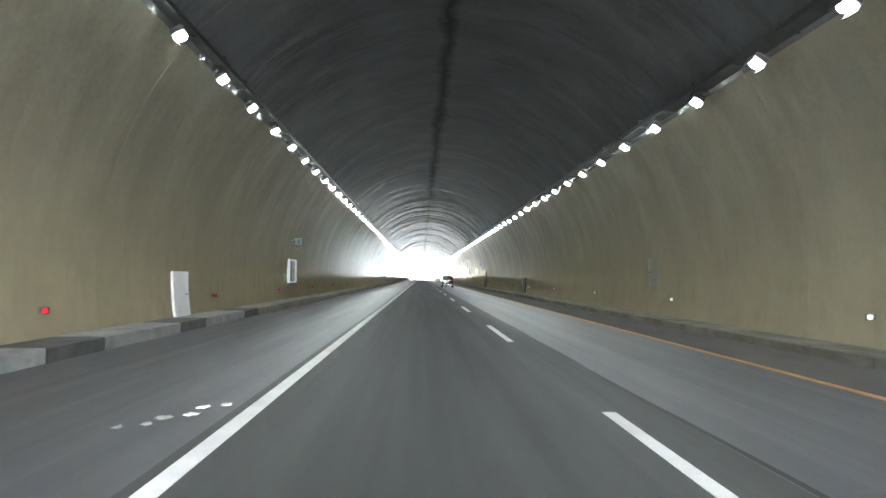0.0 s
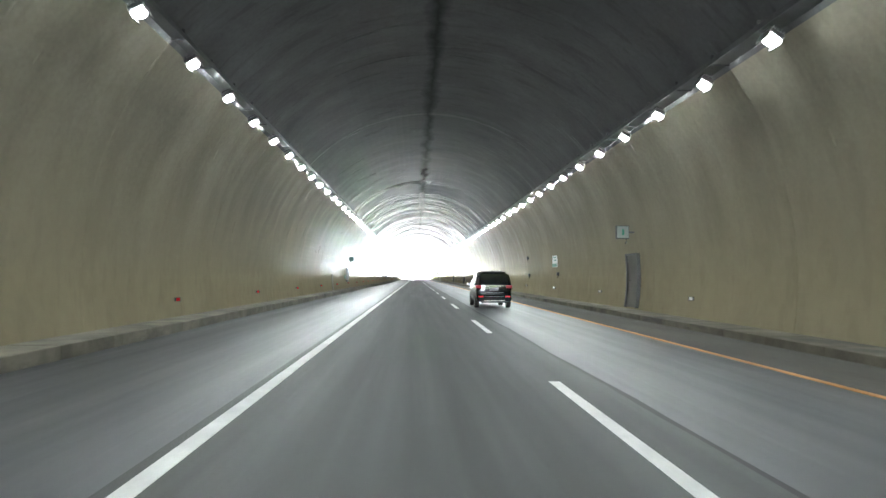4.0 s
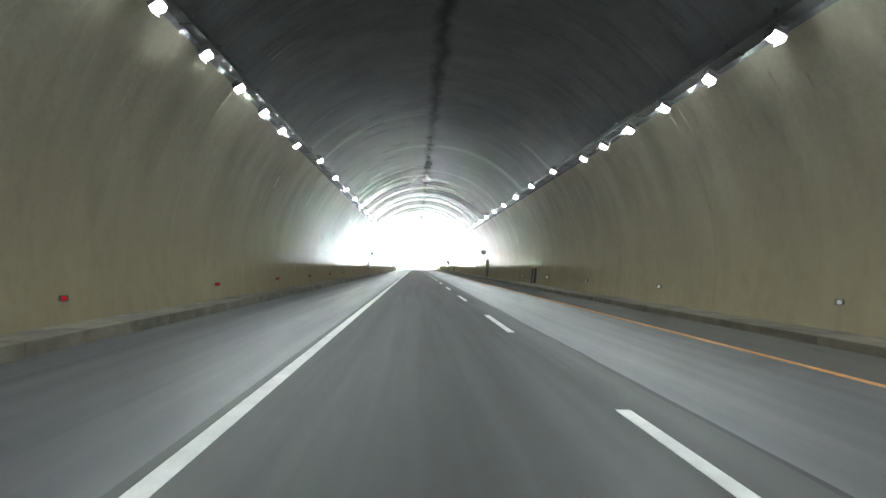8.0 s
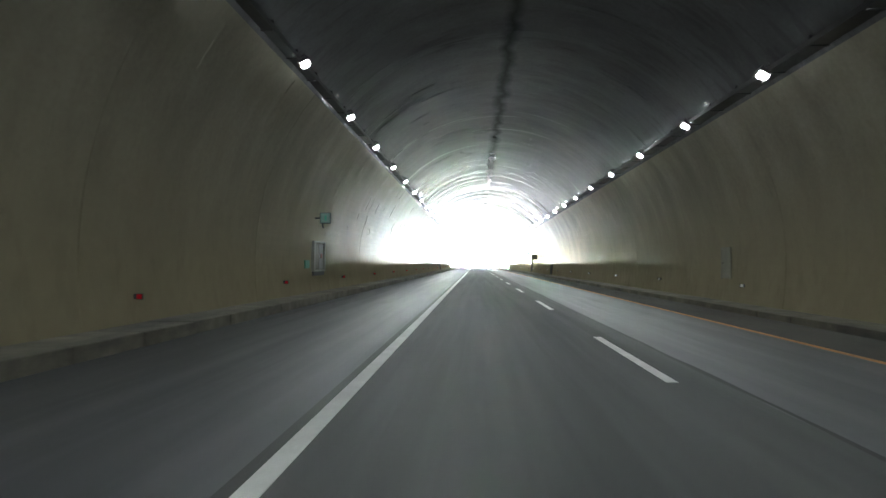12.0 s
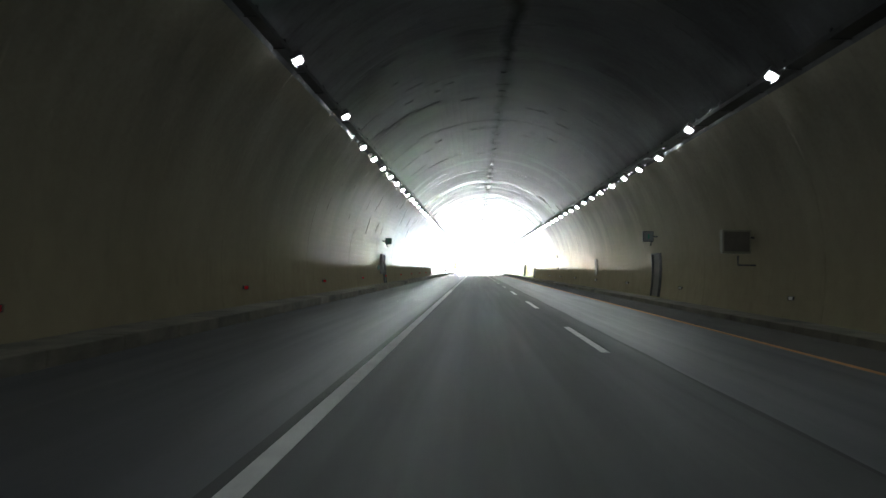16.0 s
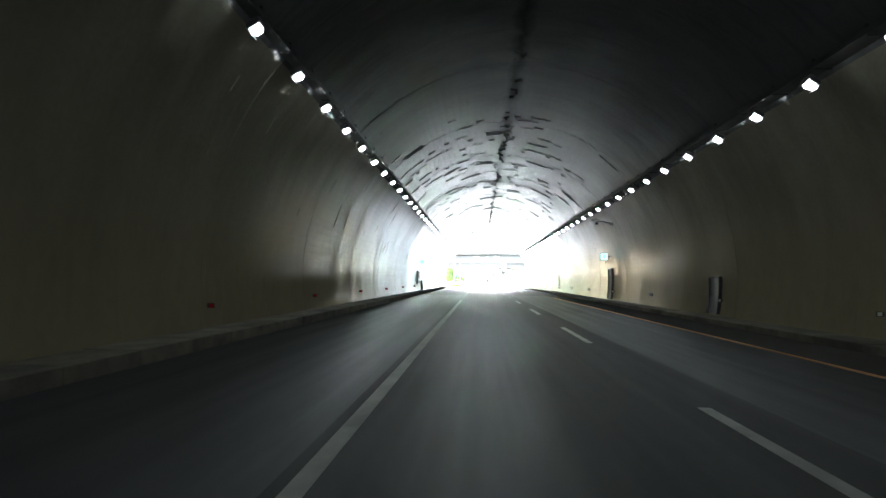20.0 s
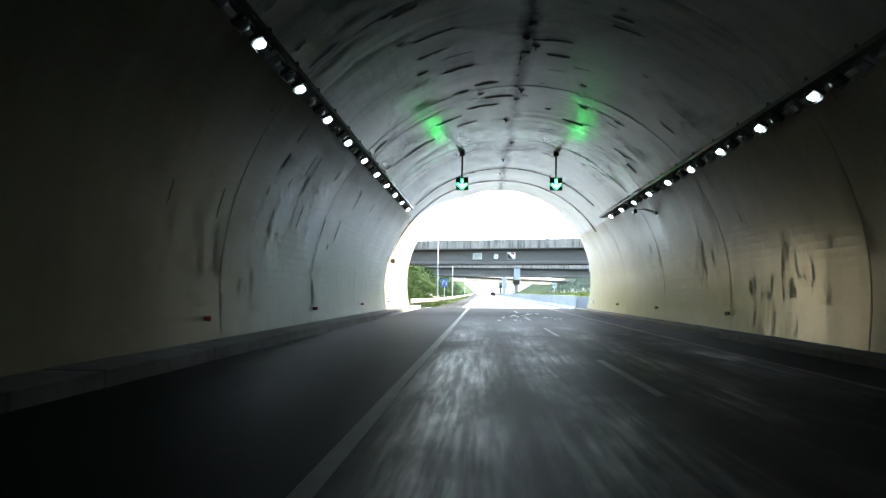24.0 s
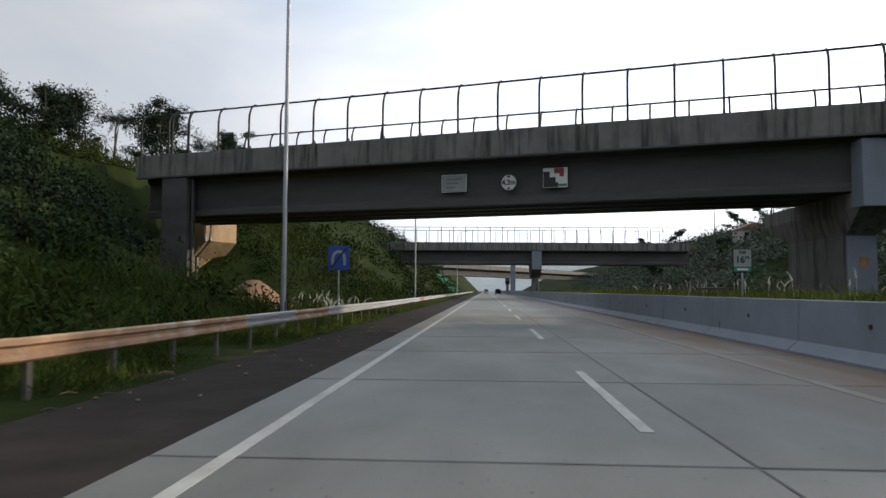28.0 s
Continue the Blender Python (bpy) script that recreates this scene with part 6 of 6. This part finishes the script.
mound = grid("soil_mound", [-12.4 + 0.4 * i for i in range(17)], [516 + 0.5 * i for i in range(22)], lambda x, y: bank(x, y) + (1.15 + 0.3 * noise.noise(Vector((x, y, 4)))) * math.exp(-((x + 9.1 + 0.25 * (y - 521)) ** 2 / 1.9 + (y - 521) ** 2 / 7.0)) - 0.08, SOIL)
tagged(new("soil_mound", mound), "bare ochre soil slip at the foot of the bank", "soil", kind="stuff")


def stake(x, y, tall, first):
    ob = thing("fence_stake", (x, y, bank(x, y) - 0.2), "weathered white fence stake on the bank's crest", "stake", "fence stakes", first * 40.0)
    part("pole", tube([(0, 0, 0), (0.03, 0.02, tall * 0.5), (0.05, 0.0, tall)], 0.05, 7, tip=0.035), SIGN_PALE, ob)
    part("wire_clip", box(-0.03, 0.09, -0.06, 0.06, tall * 0.7, tall * 0.74, 0.005), DARK_STEEL, ob)


for k, (x, y, tall) in enumerate(((-20.6, 492, 1.3), (-21.0, 497, 1.5), (-20.8, 501.5, 1.1), (-20.9, 503, 1.2), (-21.2, 508, 1.4))):
    stake(x, y, tall, k)


# houses on the hill
def house(x, y, w, d, h):
    z = bank(x, y) - 0.5
    ob = thing("house", (x, y, z), "small pale house with a tiled roof on the hill", "house", "houses on the hill")
    part("wall", box(-w / 2, w / 2, 0, d, 0, h, 0.02), RENDERED, ob)
    r = bmesh.new()
    ring = [(-w / 2 - 0.5, h), (w / 2 + 0.5, h), (0, h + w * 0.28)]
    a = [r.verts.new((px, -0.5, pz)) for px, pz in ring]
    c = [r.verts.new((px, d + 0.5, pz)) for px, pz in ring]
    r.faces.new(a[::-1])
    r.faces.new(c)
    for i in range(3):
        r.faces.new((a[i], a[(i + 1) % 3], c[(i + 1) % 3], c[i]))
    bmesh.ops.recalc_face_normals(r, faces=r.faces)
    part("roof", r, ROOF, ob)
    for k in (-0.25, 0.25):
        part("window", box(k * w - 0.5, k * w + 0.5, -0.04, 0.03, h * 0.4, h * 0.75, 0.01), CAR_GLASS, ob)
    part("door", box(-0.45, 0.45, -0.05, 0.03, 0.3, 2.3, 0.01), DOOR_DARK, ob)


for x, y, w in ((58, 640, 5), (69, 650, 6), (50, 660, 5), (78, 645, 5.5)):
    house(x, y, w, 5, 2.7)


# litter along the kerb and the shoulder
def twig(x, y, size, mat, label):
    ob = thing("litter", (x, y, 0.012), label, "litter", "litter by the road")
    b = tube([(0, 0, 0), (size * 0.4, size * 0.3, 0.02), (size, size * 0.35, 0.01)], 0.012, 5)
    part("twig", b, mat, ob)


for i in range(40):
    twig(rng.uniform(-4.1, -1.0), 482 + rng.random() ** 1.5 * 40, rng.uniform(0.08, 0.3), BARK if i % 2 else SOIL, "dry straw and twig lying on the shoulder")


def splash(x, y, w, d, seed):
    """A thin crust of dried cement with a broken outline."""
    r = random.Random(seed)
    n = 14
    top, foot = [], []
    for k in range(n):
        a = math.tau * k / n
        s = r.uniform(0.35, 1.0)
        px, py = math.cos(a) * w / 2 * s, math.sin(a) * d / 2 * s
        top.append((px * 0.94, py * 0.94, 0.008))
        foot.append((px, py, 0.0))
    verts = [(0, 0, 0.009)] + top + foot
    faces = [(0, 1 + k, 1 + (k + 1) % n) for k in range(n)] + [(1 + k, 1 + n + k, 1 + n + (k + 1) % n, 1 + (k + 1) % n) for k in range(n)]
    ob = new("cement_splash", mesh_from("cement_splash", verts, faces, DUST))
    ob.matrix_basis = pose(x, y, 0.002)
    tagged(ob, "pale dried cement splash on the black asphalt", "splash", "cement splashes")


rr = random.Random(17)
for x, y, w, d in ((2.3, 458.5, 0.4, 0.5), (3.0, 460.6, 0.6, 0.5), (3.4, 462.2, 0.9, 0.7), (3.9, 464.4, 0.9, 0.5), (4.4, 466.0, 1.0, 0.8), (4.8, 459.2, 0.7, 0.8), (5.2, 457.0, 0.5, 0.6), (5.4, 458.6, 0.6, 0.3),
                   (-3.6, 481.3, 0.7, 0.4), (2.0, 454.5, 0.4, 0.5), (3.0, 455.0, 0.4, 0.5)):
    for k in range(3):
        splash(x + rr.uniform(-0.4, 0.4) * w, y + rr.uniform(-0.5, 0.5) * d, w * rr.uniform(0.2, 0.55), d * rr.uniform(0.15, 0.45), rr.random())


def rubble(x, y, size, mat, seed):
    r = random.Random(seed)
    b = bmesh.new()
    bmesh.ops.create_icosphere(b, subdivisions=1, radius=size)
    for v in b.verts:
        v.co = Vector((v.co.x * r.uniform(0.8, 1.3), v.co.y * r.uniform(0.7, 1.2), v.co.z * r.uniform(0.4, 0.8)))
    me = bpy.data.meshes.new("rubble")
    b.to_mesh(me)
    b.free()
    me.materials.append(mat)
    ob = new("rubble", me)
    ob.matrix_basis = pose(x, y, size * 0.3, 0, 0, r.uniform(0, 360))
    tagged(ob, "broken lump of concrete or soil by the roadside", "rubble", "rubble by the road")


for k in range(26):
    rubble(rr.uniform(-5.2, -3.6), rr.uniform(479.4, 483.2), rr.uniform(0.02, 0.06), SLAB if k % 3 else SOIL, rr.random())
for k in range(12):
    rubble(rr.uniform(8.6, 9.3), rr.uniform(477.4, 479.6), rr.uniform(0.04, 0.16), SLAB, rr.random())


net = grid("green_net", [-11 + 0.5 * i for i in range(10)], [660 + 2.0 * i for i in range(30)], lambda x, y: bank(x, y) + 0.5 + 0.5 * noise.noise(Vector((x * 0.5, y * 0.3, 0))), NET)
tagged(new("green_net", net), "crumpled green netting laid over the bank", "netting")


# scraps of old white paint on the shoulder near the tunnel's start
for x, y, w, d in ((-0.74, 4.75, 0.25, 0.4), (-0.55, 5.3, 0.2, 0.35), (-1.0, 4.3, 0.15, 0.3)):
    for k in range(2):
        splash(x + 0.2 * k, y + 0.15 * k, w * 0.8, d * 0.6, x + y + k)


# utility poles along the hill's crest
def utility_pole(x, y, tall):
    ob = thing("utility_pole", (x, y, bank(x, y) - 0.5), "thin dark utility pole with a crossarm on the hill", "utility pole", "utility poles")
    part("pole", tube([(0, 0, 0), (0, 0, tall)], 0.14, 8, tip=0.09), DARK_STEEL, ob)
    part("crossarm", box(-0.9, 0.9, -0.06, 0.06, tall - 0.7, tall - 0.58, 0.01), DARK_STEEL, ob)
    for k in (-0.8, 0.0, 0.8):
        part("insulator", tube([(k, 0, tall - 0.58), (k, 0, tall - 0.35)], 0.05, 6), SIGN_PALE, ob)


for x, y, tall in ((46, 652, 9.5), (57, 662, 10.0), (65, 648, 9.0)):
    utility_pole(x, y, tall)

# loose grit on the shoulder and along the rail
for k in range(46):
    rubble(rr.uniform(-2.7, -0.9), 484 + rr.random() ** 1.4 * 34, rr.uniform(0.012, 0.035), SLAB if k % 2 else SOIL, rr.random())
